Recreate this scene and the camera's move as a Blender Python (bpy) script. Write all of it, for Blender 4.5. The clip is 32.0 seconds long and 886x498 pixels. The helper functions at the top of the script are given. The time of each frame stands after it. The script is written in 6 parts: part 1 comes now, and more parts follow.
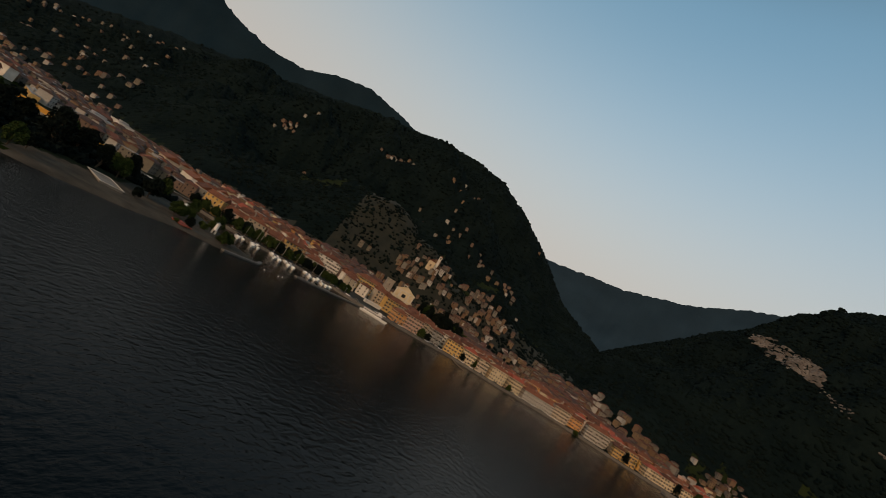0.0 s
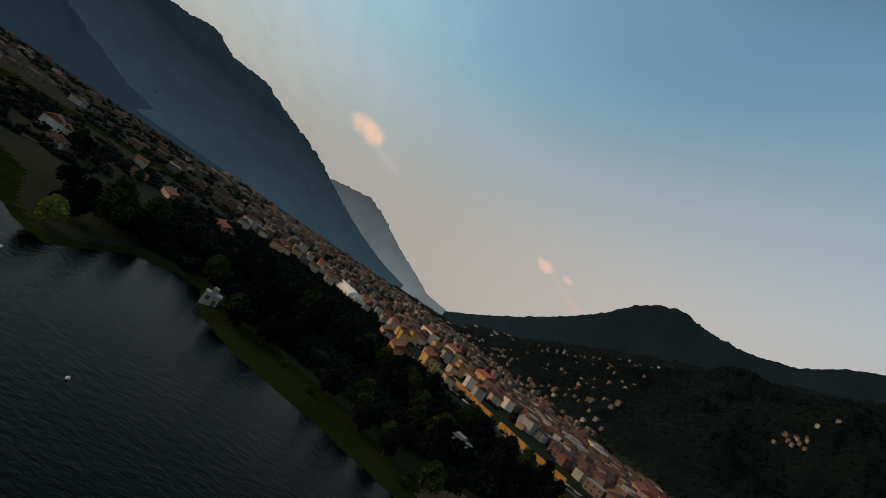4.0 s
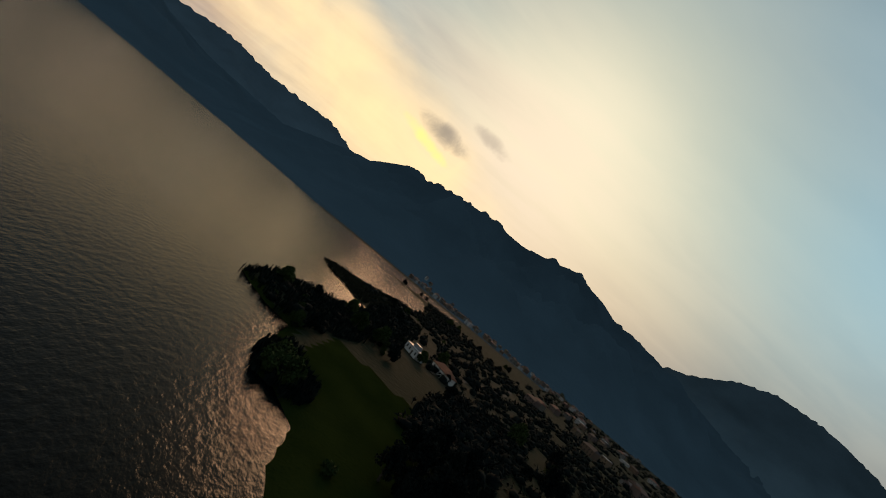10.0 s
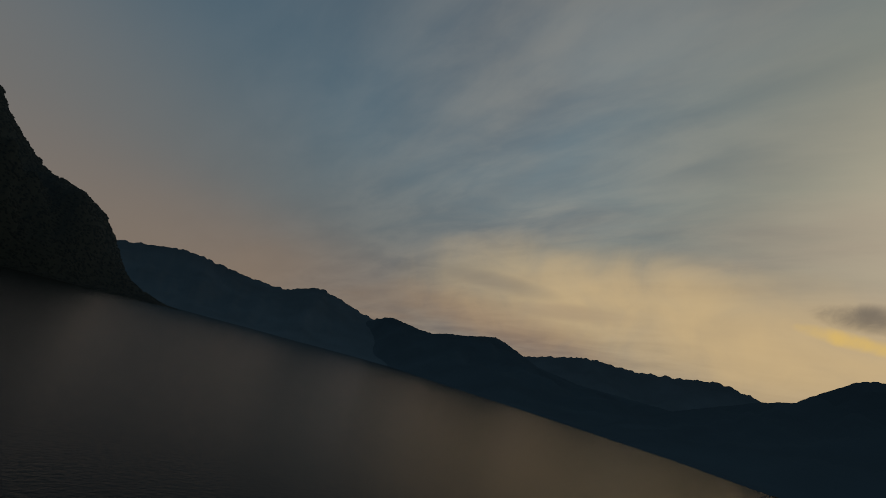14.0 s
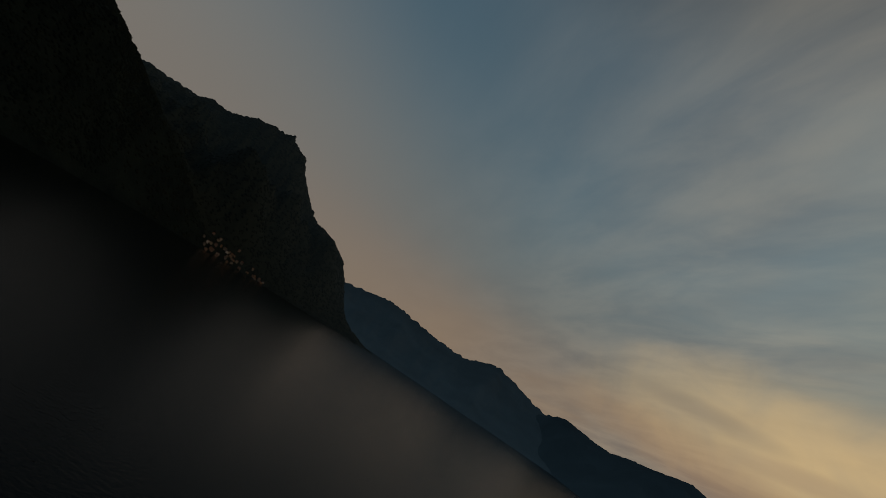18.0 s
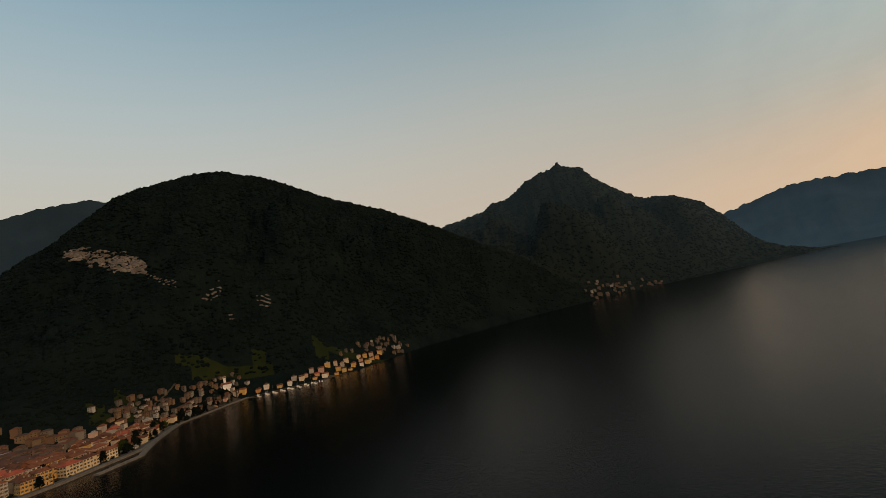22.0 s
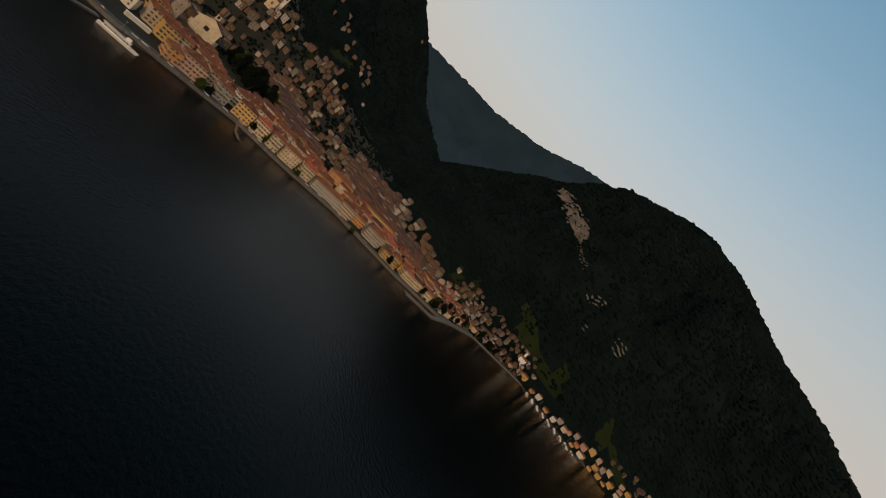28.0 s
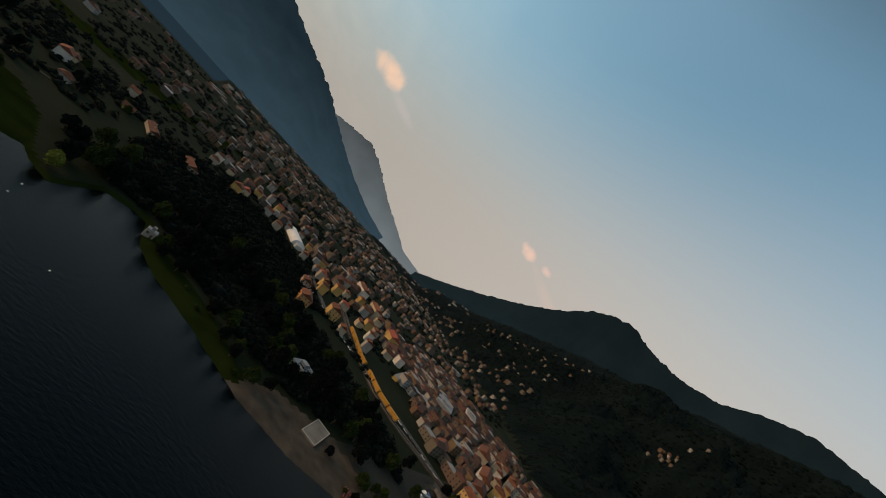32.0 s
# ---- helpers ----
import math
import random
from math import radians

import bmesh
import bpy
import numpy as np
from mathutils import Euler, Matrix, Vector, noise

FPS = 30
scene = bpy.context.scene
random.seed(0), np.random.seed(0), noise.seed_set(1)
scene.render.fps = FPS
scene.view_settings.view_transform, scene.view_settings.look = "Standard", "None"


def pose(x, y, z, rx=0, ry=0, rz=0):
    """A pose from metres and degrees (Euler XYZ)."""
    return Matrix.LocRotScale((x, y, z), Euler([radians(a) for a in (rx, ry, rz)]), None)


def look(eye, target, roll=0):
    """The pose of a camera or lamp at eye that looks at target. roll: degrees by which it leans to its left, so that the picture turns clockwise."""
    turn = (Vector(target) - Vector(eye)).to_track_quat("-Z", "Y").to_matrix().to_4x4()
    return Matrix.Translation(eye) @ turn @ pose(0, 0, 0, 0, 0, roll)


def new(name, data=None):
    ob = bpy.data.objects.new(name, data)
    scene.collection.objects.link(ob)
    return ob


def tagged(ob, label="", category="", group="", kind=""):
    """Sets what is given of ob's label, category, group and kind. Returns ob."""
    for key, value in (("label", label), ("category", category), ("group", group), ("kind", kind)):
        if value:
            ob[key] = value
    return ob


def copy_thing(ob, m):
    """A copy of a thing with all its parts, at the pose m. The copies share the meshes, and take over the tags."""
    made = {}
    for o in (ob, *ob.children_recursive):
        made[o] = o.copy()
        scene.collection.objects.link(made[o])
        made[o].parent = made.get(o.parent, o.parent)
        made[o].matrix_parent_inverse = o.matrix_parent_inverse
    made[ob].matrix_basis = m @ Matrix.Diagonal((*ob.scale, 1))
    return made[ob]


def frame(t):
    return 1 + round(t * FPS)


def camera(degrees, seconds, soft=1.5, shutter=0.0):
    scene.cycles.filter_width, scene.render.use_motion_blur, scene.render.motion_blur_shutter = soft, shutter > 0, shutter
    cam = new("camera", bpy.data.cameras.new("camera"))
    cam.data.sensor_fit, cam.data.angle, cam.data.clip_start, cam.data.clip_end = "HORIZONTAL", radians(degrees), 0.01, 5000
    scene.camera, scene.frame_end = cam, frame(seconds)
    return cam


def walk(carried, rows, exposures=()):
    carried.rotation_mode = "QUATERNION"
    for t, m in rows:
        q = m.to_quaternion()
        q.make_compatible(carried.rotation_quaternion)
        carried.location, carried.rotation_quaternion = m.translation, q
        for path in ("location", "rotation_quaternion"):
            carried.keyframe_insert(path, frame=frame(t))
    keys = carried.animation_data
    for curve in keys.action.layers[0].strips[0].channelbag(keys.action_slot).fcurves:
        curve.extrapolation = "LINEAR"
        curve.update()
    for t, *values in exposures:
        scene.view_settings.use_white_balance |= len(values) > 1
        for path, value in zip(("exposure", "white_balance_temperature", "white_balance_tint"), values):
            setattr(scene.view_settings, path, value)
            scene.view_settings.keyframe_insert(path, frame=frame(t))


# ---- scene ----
# Camera: an aircraft circling low over a lake at dusk, in metres.
cam = camera(91, 32.0, soft=0.8, shutter=0.12)
PATH = (
    (0, 13.9, -65.6, 29.5, 98.66, -31.94, -75.54),
    (0.5, 22.4, -62.2, 31, 100.26, -31.53, -67.89),
    (1, 31.2, -57.6, 32.8, 101.44, -32.91, -58.9),
    (1.5, 40.2, -51.5, 34.6, 100.71, -33.72, -49.15),
    (2, 48.7, -43.8, 36.3, 101.09, -34.07, -42.49),
    (2.5, 56, -34.9, 38.1, 100.99, -33.77, -34.23),
    (3, 61.7, -25, 39.6, 100.26, -32.29, -25.24),
    (3.5, 65.6, -14.5, 40.6, 100.01, -32.59, -18.08),
    (4, 67.7, -3.5, 41.1, 98.67, -34.48, -8.59),
    (4.5, 67.7, 7.1, 41.3, 97.51, -37.65, -0.08),
    (6.5, 61.2, 47, 41.3, 87.46, -20.78, 37.31),
    (7, 57.1, 56.8, 41, 88.81, -18.54, 39.58),
    (7.5, 49.5, 66.3, 40.1, 90.2, -22.6, 44),
    (8, 40.1, 75.2, 39, 92.03, -28.58, 47.69),
    (8.5, 29.6, 83.1, 37.9, 93.89, -35.5, 53.9),
    (9, 18.8, 89.7, 37, 93.47, -37.44, 64.57),
    (9.5, 8.3, 94.6, 36.8, 93.39, -38.88, 73.5),
    (10, -2, 97.6, 37.2, 94.84, -39.34, 83.16),
    (10.5, -12, 99.1, 38, 96.61, -39.48, 91.81),
    (11, -21.8, 99.5, 39.1, 99.52, -40.54, 101.77),
    (11.5, -31.3, 99.3, 40.2, 100.28, -29.18, 113.18),
    (12, -40.5, 98.5, 41.3, 103.44, -24.31, 121.94),
    (12.5, -49.4, 97.6, 42.5, 106.2, -19.99, 126.78),
    (13, -57.7, 96.7, 43.5, 103.09, -18.14, 130.74),
    (13.5, -65.5, 96, 44.4, 105.2, -14.51, 133.79),
    (14, -72.1, 94.7, 45.5, 106.12, -14.9, 138.05),
    (14.5, -76, 90.8, 47.8, 108.06, -11.94, 142.27),
    (16.5, -82.9, 65.6, 60.3, 110.48, -22.27, 144.59),
    (17, -83.6, 57.8, 63.5, 109.33, -28.97, 148.9),
    (17.5, -82.9, 48.9, 66.6, 108.17, -30.05, 155.72),
    (18, -80.7, 39.4, 70, 107.74, -32.69, 160.31),
    (18.5, -76.9, 29.4, 73.4, 104.87, -31.17, 172.41),
    (19, -71.8, 19.2, 76.3, 103.78, -30.41, 178.83),
    (19.5, -65.9, 9.2, 78.4, 102.34, -29.54, -174.21),
    (20, -59.8, 0.2, 79.9, 99.75, -29.52, -165.08),
    (20.5, -54, -7.2, 81.3, 97.02, -21.74, -157.19),
    (21, -48.9, -13, 82.9, 95.53, -7.65, -152.92),
    (21.5, -44.9, -18, 84.7, 96.31, 4.28, -149.19),
    (22, -41.9, -23.2, 86.1, 97.75, 11.4, -147.98),
    (22.5, -39.1, -28.8, 86.8, 95.67, 5.81, -150.88),
    (23, -36.2, -34.7, 86.4, 96.64, 7.2, -152.02),
    (23.5, -32.7, -41, 85.2, 96.5, 3.71, -152.31),
    (24, -28.3, -47.6, 83.7, 97, 0.18, -152.07),
    (24.5, -22, -54.6, 82.5, 97.82, -8.21, -153.41),
    (26.5, 9.6, -82.7, 79.3, 95.24, -35.08, -137.02),
    (27, 18.2, -89, 78.8, 90.22, -42.88, -121.85),
    (27.5, 27.2, -93.8, 78.6, 86.56, -46, -108.46),
    (28, 35.8, -97.2, 78.7, 86.14, -49.99, -99.2),
    (28.5, 43.7, -99.2, 79.1, 88.49, -47.51, -86.23),
    (29, 51.1, -100.1, 79.9, 90.22, -44.26, -73.37),
    (29.5, 58.2, -99.9, 80.6, 92.23, -43.49, -60.7),
    (30, 65.2, -98.6, 81.3, 92.47, -42.72, -50.74),
    (30.5, 72.2, -96.3, 82, 94.25, -43.38, -37.22),
    (31, 79, -93, 83, 91.05, -44.09, -26.68),
    (31.5, 85.4, -88.5, 84.7, 96.09, -45.33, -22.77),
    (32, 91.6, -83.2, 87.1, 97.04, -48.56, -13.45),
)

EXPOSURES = (
    (0, 0.08, 7050, 10),
    (4, 0.0, 6800, 10),
    (7, -0.1, 6600, 10),
    (9, -0.05, 6700, 10),
    (11, -0.9, 6800, 10),
    (13, -1.45, 6700, 10),
    (14.5, -1.5, 6800, 10),
    (17, -1.55, 7200, 10),
    (19, -1.3, 7300, 10),
    (20, -0.9, 7800, 10),
    (21, -0.3, 7900, 10),
    (23, 0.12, 7900, 10),
    (26, 0.12, 7400, 10),
    (28, 0.12, 7050, 10),
    (32, 0.08, 7000, 10),
)
walk(cam, [(t, pose(*p)) for t, *p in PATH], EXPOSURES)

# ---- world and light ----
SUN_AZ, SUN_EL = 174.0, 20.0
world = bpy.data.worlds.new("dusk_sky")
scene.world = world
world.use_nodes = True
wn, wl = world.node_tree.nodes, world.node_tree.links
wn.clear()


def wnode(kind, **values):
    n = wn.new(kind)
    for key, value in values.items():
        n.inputs[key].default_value = value
    return n


def wmath(op, a, b=None, c=None):
    n = wn.new("ShaderNodeMath")
    n.operation = op
    for i, v in enumerate((a, b, c)):
        if v is None:
            continue
        if isinstance(v, (int, float)):
            n.inputs[i].default_value = v
        else:
            wl.new(v, n.inputs[i])
    return n.outputs[0]


def wmix(fac, a, b):
    n = wn.new("ShaderNodeMix")
    n.data_type = "RGBA"
    for i, v in ((0, fac), (6, a), (7, b)):
        if isinstance(v, (int, float)):
            n.inputs[i].default_value = v
        elif isinstance(v, tuple):
            n.inputs[i].default_value = (*v, 1)
        else:
            wl.new(v, n.inputs[i])
    return n.outputs[2]


def wramp(x, lo, hi):
    n = wn.new("ShaderNodeMapRange")
    n.interpolation_type = "SMOOTHSTEP"
    wl.new(x, n.inputs[0])
    n.inputs[1].default_value, n.inputs[2].default_value = lo, hi
    return n.outputs[0]


sky = wn.new("ShaderNodeTexSky")
sky.sky_type = "NISHITA"
sky.sun_disc = False
sky.sun_elevation, sky.sun_rotation = radians(SUN_EL), radians(90 - SUN_AZ)
sky.air_density, sky.dust_density, sky.ozone_density = 1.3, 2.5, 2.0
where = wn.new("ShaderNodeTexCoord").outputs["Generated"]
axes = wn.new("ShaderNodeSeparateXYZ")
wl.new(where, axes.inputs[0])
up = wmath("MAXIMUM", axes.outputs[2], 0.0)
# nearness to the sun, 0 to 1
sundot = wn.new("ShaderNodeVectorMath")
sundot.operation = "DOT_PRODUCT"
sundot.inputs[1].default_value = (math.cos(radians(SUN_AZ)) * math.cos(radians(SUN_EL)), math.sin(radians(SUN_AZ)) * math.cos(radians(SUN_EL)), math.sin(radians(SUN_EL)))
wl.new(where, sundot.inputs[0])
near_sun = wmath("MULTIPLY_ADD", sundot.outputs["Value"], 0.5, 0.5)
# high thin cloud in streaks
flat = wn.new("ShaderNodeCombineXYZ")
over = wmath("ADD", up, 0.16)
wl.new(wmath("DIVIDE", axes.outputs[0], over), flat.inputs[0])
wl.new(wmath("DIVIDE", axes.outputs[1], over), flat.inputs[1])
turn = wn.new("ShaderNodeMapping")
turn.inputs["Rotation"].default_value = (0, 0, radians(25))
turn.inputs["Scale"].default_value = (1.1, 0.4, 1)
wl.new(flat.outputs[0], turn.inputs[0])
streak = wnode("ShaderNodeTexNoise", Scale=1.3, Detail=5.0, Roughness=0.48, Distortion=0.4)
wl.new(turn.outputs[0], streak.inputs["Vector"])
puff = wnode("ShaderNodeTexNoise", Scale=5.0, Detail=6.0, Roughness=0.55, Distortion=0.3)
wl.new(turn.outputs[0], puff.inputs["Vector"])
west = wramp(near_sun, 0.42, 0.93)
veil = wmath("MULTIPLY", wramp(streak.outputs[0], 0.05, 0.7), wmath("MULTIPLY", west, wmath("MULTIPLY_ADD", wramp(axes.outputs[1], 0.2, -0.25), 0.66, 0.2)))
base = wn.new("ShaderNodeVectorMath")
base.operation = "SCALE"
wl.new(sky.outputs[0], base.inputs[0])
base.inputs["Scale"].default_value = 0.175
cool = wn.new("ShaderNodeVectorMath")
cool.operation = "MULTIPLY"
wl.new(base.outputs[0], cool.inputs[0])
cool.inputs[1].default_value = (0.8, 1.16, 1.12)
# dusty haze that whitens the sky towards the horizon, warm on the sun's side
haze_col = wmix(wramp(near_sun, 0.91, 0.998), wmix(wramp(near_sun, 0.2, 0.85), (0.5, 0.46, 0.44), wmix(wramp(axes.outputs[1], 0.25, -0.3), (0.36, 0.33, 0.31), wmix(wramp(up, 0.06, 0.3), (0.74, 0.5, 0.33), (0.37, 0.38, 0.39)))), (1.04, 0.77, 0.5))
# the sky dims towards the zenith at dusk
deep = wn.new("ShaderNodeVectorMath")
deep.operation = "SCALE"
wl.new(cool.outputs[0], deep.inputs[0])
wl.new(wmath("MULTIPLY", wmath("MULTIPLY_ADD", wramp(up, 0.7, 0.93), -0.88, 1.0), wmath("MULTIPLY_ADD", wramp(near_sun, 0.86, 1.0), -0.62, 1.0)), deep.inputs["Scale"])
sunward = wramp(near_sun, 0.35, 0.8)
high_up = wmath("MULTIPLY", up, wmath("MULTIPLY_ADD", sunward, 0.45, 1.0))
hazed = wmix(wmath("MULTIPLY_ADD", wramp(high_up, 0.16, 0.78), -0.9, 0.96), deep.outputs[0], haze_col)
cloud_col = wmix(wramp(puff.outputs[0], 0.25, 0.75), wmix(west, (0.27, 0.32, 0.36), (0.42, 0.43, 0.45)), wmix(west, (0.38, 0.42, 0.47), (0.8, 0.74, 0.64)))
clouded = wmix(veil, hazed, cloud_col)
# glow round the veiled sun
lit = wmix(wmath("MULTIPLY", wmath("POWER", near_sun, 38.0), 0.72), clouded, (1.06, 0.82, 0.6))
lit = wmix(wmath("MULTIPLY", wmath("MULTIPLY", wmath("POWER", near_sun, 110.0), 0.7), wmath("MULTIPLY_ADD", wramp(puff.outputs[0], 0.3, 0.62), 0.5, 0.5)), lit, (1.3, 1.06, 0.82))


def cloud_bank(below, az, el, wide, high, colour, amount, lean=0.0):
    """A small cloud in the far sky, with an edge broken by noise."""
    a, e = radians(az), radians(el)
    d = Vector((math.cos(a) * math.cos(e), math.sin(a) * math.cos(e), math.sin(e)))
    right = Vector((math.sin(a), -math.cos(a), 0))
    above = right.cross(d)
    r2, a2 = right * math.cos(lean) + above * math.sin(lean), above * math.cos(lean) - right * math.sin(lean)
    parts = []
    for axis, size in ((r2, wide), (a2, high)):
        n = wn.new("ShaderNodeVectorMath")
        n.operation = "DOT_PRODUCT"
        wl.new(where, n.inputs[0])
        n.inputs[1].default_value = axis / math.tan(radians(size))
        parts.append(n.outputs["Value"])
    n = wn.new("ShaderNodeVectorMath")
    n.operation = "DOT_PRODUCT"
    wl.new(where, n.inputs[0])
    n.inputs[1].default_value = d
    off = wmath("ADD", wmath("POWER", parts[0], 2.0), wmath("POWER", parts[1], 2.0))
    rough = wnode("ShaderNodeTexNoise", Scale=26.0 if wide < 6 else 8.0, Detail=5.0, Roughness=0.55, Distortion=0.6)
    wl.new(where, rough.inputs["Vector"])
    if wide < 12:
        shape = wramp(wmath("ADD", off, wmath("MULTIPLY", rough.outputs[0], 1.7)), 1.95, 0.55)
    else:
        shape = wramp(wmath("ADD", off, wmath("MULTIPLY", rough.outputs[0], 0.9)), 1.75, 0.0)
    shape = wmath("MULTIPLY", shape, wmath("GREATER_THAN", n.outputs["Value"], 0.5))
    return wmix(wmath("MULTIPLY", shape, amount), below, colour)


lit = cloud_bank(lit, -164.0, 11.0, 24.0, 8.5, (1.75, 1.28, 0.66), 0.85, -0.1)
lit = cloud_bank(lit, -138.0, 8.0, 15.0, 3.2, (0.8, 0.47, 0.28), 0.55, -0.1)
lit = cloud_bank(lit, -142.0, 14.0, 18.0, 7.0, (1.6, 1.2, 0.66), 0.65, 0.15)
lit = cloud_bank(lit, 103.2, 13.9, 3.0, 1.5, (0.95, 0.62, 0.44), 0.75, -0.15)
lit = cloud_bank(lit, 99.0, 12.2, 3.4, 0.7, (0.5, 0.46, 0.46), 0.5, -0.25)
lit = cloud_bank(lit, 74.0, 12.7, 1.5, 0.9, (0.9, 0.58, 0.47), 0.75, -0.3)
lit = cloud_bank(lit, 70.6, 12.6, 1.0, 0.6, (0.85, 0.56, 0.47), 0.65, -0.3)
lit = cloud_bank(lit, 67.0, 9.6, 6.5, 0.9, (0.62, 0.47, 0.42), 0.4, -0.45)
lit = cloud_bank(lit, -174.4, 15.1, 4.6, 1.5, (0.34, 0.3, 0.27), 0.75, -0.06)
lit = cloud_bank(lit, -179.6, 18.3, 3.6, 1.1, (0.5, 0.42, 0.36), 0.5, -0.1)
lit = cloud_bank(lit, -172.8, 13.1, 5.0, 0.9, (1.9, 1.3, 0.4), 0.85, -0.2)
lit = cloud_bank(lit, -136.0, 13.1, 8.0, 1.5, (0.45, 0.42, 0.4), 0.45, 0.0)
lit = cloud_bank(lit, -146.0, 11.4, 9.0, 1.2, (0.95, 0.72, 0.5), 0.5, 0.1)
ground_tone = wmix(wramp(axes.outputs[2], -0.02, 0.0), (0.05, 0.06, 0.06), lit)
back = wnode("ShaderNodeBackground", Strength=1.0)
wl.new(ground_tone, back.inputs[0])
wl.new(back.outputs[0], wn.new("ShaderNodeOutputWorld").inputs[0])

sun = new("sun", bpy.data.lights.new("sun", "SUN"))
sun.data.energy, sun.data.angle, sun.data.color = 1.3, radians(22), (1.0, 0.56, 0.3)
sun.matrix_world = look((0, 0, 0), tuple(-v for v in sundot.inputs[1].default_value))


# ---- materials ----
def material(name, low, high, scale=0.3, fine=4.0, rough=0.85, bump=0.3, metal=0.0, spec=0.3, random_tint=0.0, fine_amount=0.4, space="world"):
    """A surface between two base colours, by coarse patches and fine grain, with relief at the fine scale. Scales in metres."""
    m = bpy.data.materials.new(name)
    m.use_nodes = True
    n, l = m.node_tree.nodes, m.node_tree.links
    b = n["Principled BSDF"]
    b.inputs["Roughness"].default_value, b.inputs["Metallic"].default_value = rough, metal
    b.inputs["Specular IOR Level"].default_value = spec
    place = n.new("ShaderNodeNewGeometry").outputs["Position"] if space == "world" else n.new("ShaderNodeTexCoord").outputs["Object"]
    coarse, grain = n.new("ShaderNodeTexNoise"), n.new("ShaderNodeTexNoise")
    coarse.inputs["Scale"].default_value, grain.inputs["Scale"].default_value = scale, fine
    coarse.inputs["Detail"].default_value, grain.inputs["Detail"].default_value = 4, 3
    l.new(place, coarse.inputs["Vector"]), l.new(place, grain.inputs["Vector"])
    add = n.new("ShaderNodeMath")
    add.operation = "MULTIPLY_ADD"
    l.new(grain.outputs[0], add.inputs[0])
    add.inputs[1].default_value = fine_amount
    shift = n.new("ShaderNodeMath")
    shift.operation = "MULTIPLY_ADD"
    l.new(coarse.outputs[0], shift.inputs[0])
    shift.inputs[1].default_value, shift.inputs[2].default_value = 1.8, -0.4 - fine_amount / 2
    l.new(shift.outputs[0], add.inputs[2])
    fac = add.outputs[0]
    if random_tint:
        info = n.new("ShaderNodeObjectInfo")
        more = n.new("ShaderNodeMath")
        more.operation = "MULTIPLY_ADD"
        l.new(info.outputs["Random"], more.inputs[0])
        more.inputs[1].default_value = random_tint
        l.new(fac, more.inputs[2])
        less = n.new("ShaderNodeMath")
        less.operation = "SUBTRACT"
        l.new(more.outputs[0], less.inputs[0])
        less.inputs[1].default_value = random_tint / 2
        fac = less.outputs[0]
    mix = n.new("ShaderNodeMix")
    mix.data_type, mix.clamp_factor = "RGBA", True
    l.new(fac, mix.inputs[0])
    mix.inputs[6].default_value, mix.inputs[7].default_value = (*low, 1), (*high, 1)
    l.new(mix.outputs[2], b.inputs["Base Color"])
    if bump:
        bp = n.new("ShaderNodeBump")
        bp.inputs["Strength"].default_value = bump
        bp.inputs["Distance"].default_value = 0.5 / fine
        l.new(grain.outputs[0], bp.inputs["Height"])
        l.new(bp.outputs[0], b.inputs["Normal"])
    return m


def island_material(name, colours, rough=0.8):
    """Each separate piece takes one of the colours by chance."""
    m = bpy.data.materials.new(name)
    m.use_nodes = True
    n, l = m.node_tree.nodes, m.node_tree.links
    b = n["Principled BSDF"]
    b.inputs["Roughness"].default_value = rough
    ramp = n.new("ShaderNodeValToRGB")
    ramp.color_ramp.interpolation = "CONSTANT"
    while len(ramp.color_ramp.elements) < len(colours):
        ramp.color_ramp.elements.new(0.5)
    for i, c in enumerate(colours):
        ramp.color_ramp.elements[i].position = i / len(colours)
        ramp.color_ramp.elements[i].color = (*c, 1)
    l.new(n.new("ShaderNodeNewGeometry").outputs["Random Per Island"], ramp.inputs[0])
    noise_tex = n.new("ShaderNodeTexNoise")
    noise_tex.inputs["Scale"].default_value, noise_tex.inputs["Detail"].default_value = 0.9, 4
    l.new(n.new("ShaderNodeNewGeometry").outputs["Position"], noise_tex.inputs["Vector"])
    mix = n.new("ShaderNodeMix")
    mix.data_type, mix.blend_type = "RGBA", "MULTIPLY"
    mix.inputs[0].default_value = 0.5
    l.new(ramp.outputs[0], mix.inputs[6]), l.new(noise_tex.outputs[0], mix.inputs[7])
    l.new(mix.outputs[2], b.inputs["Base Color"])
    return m


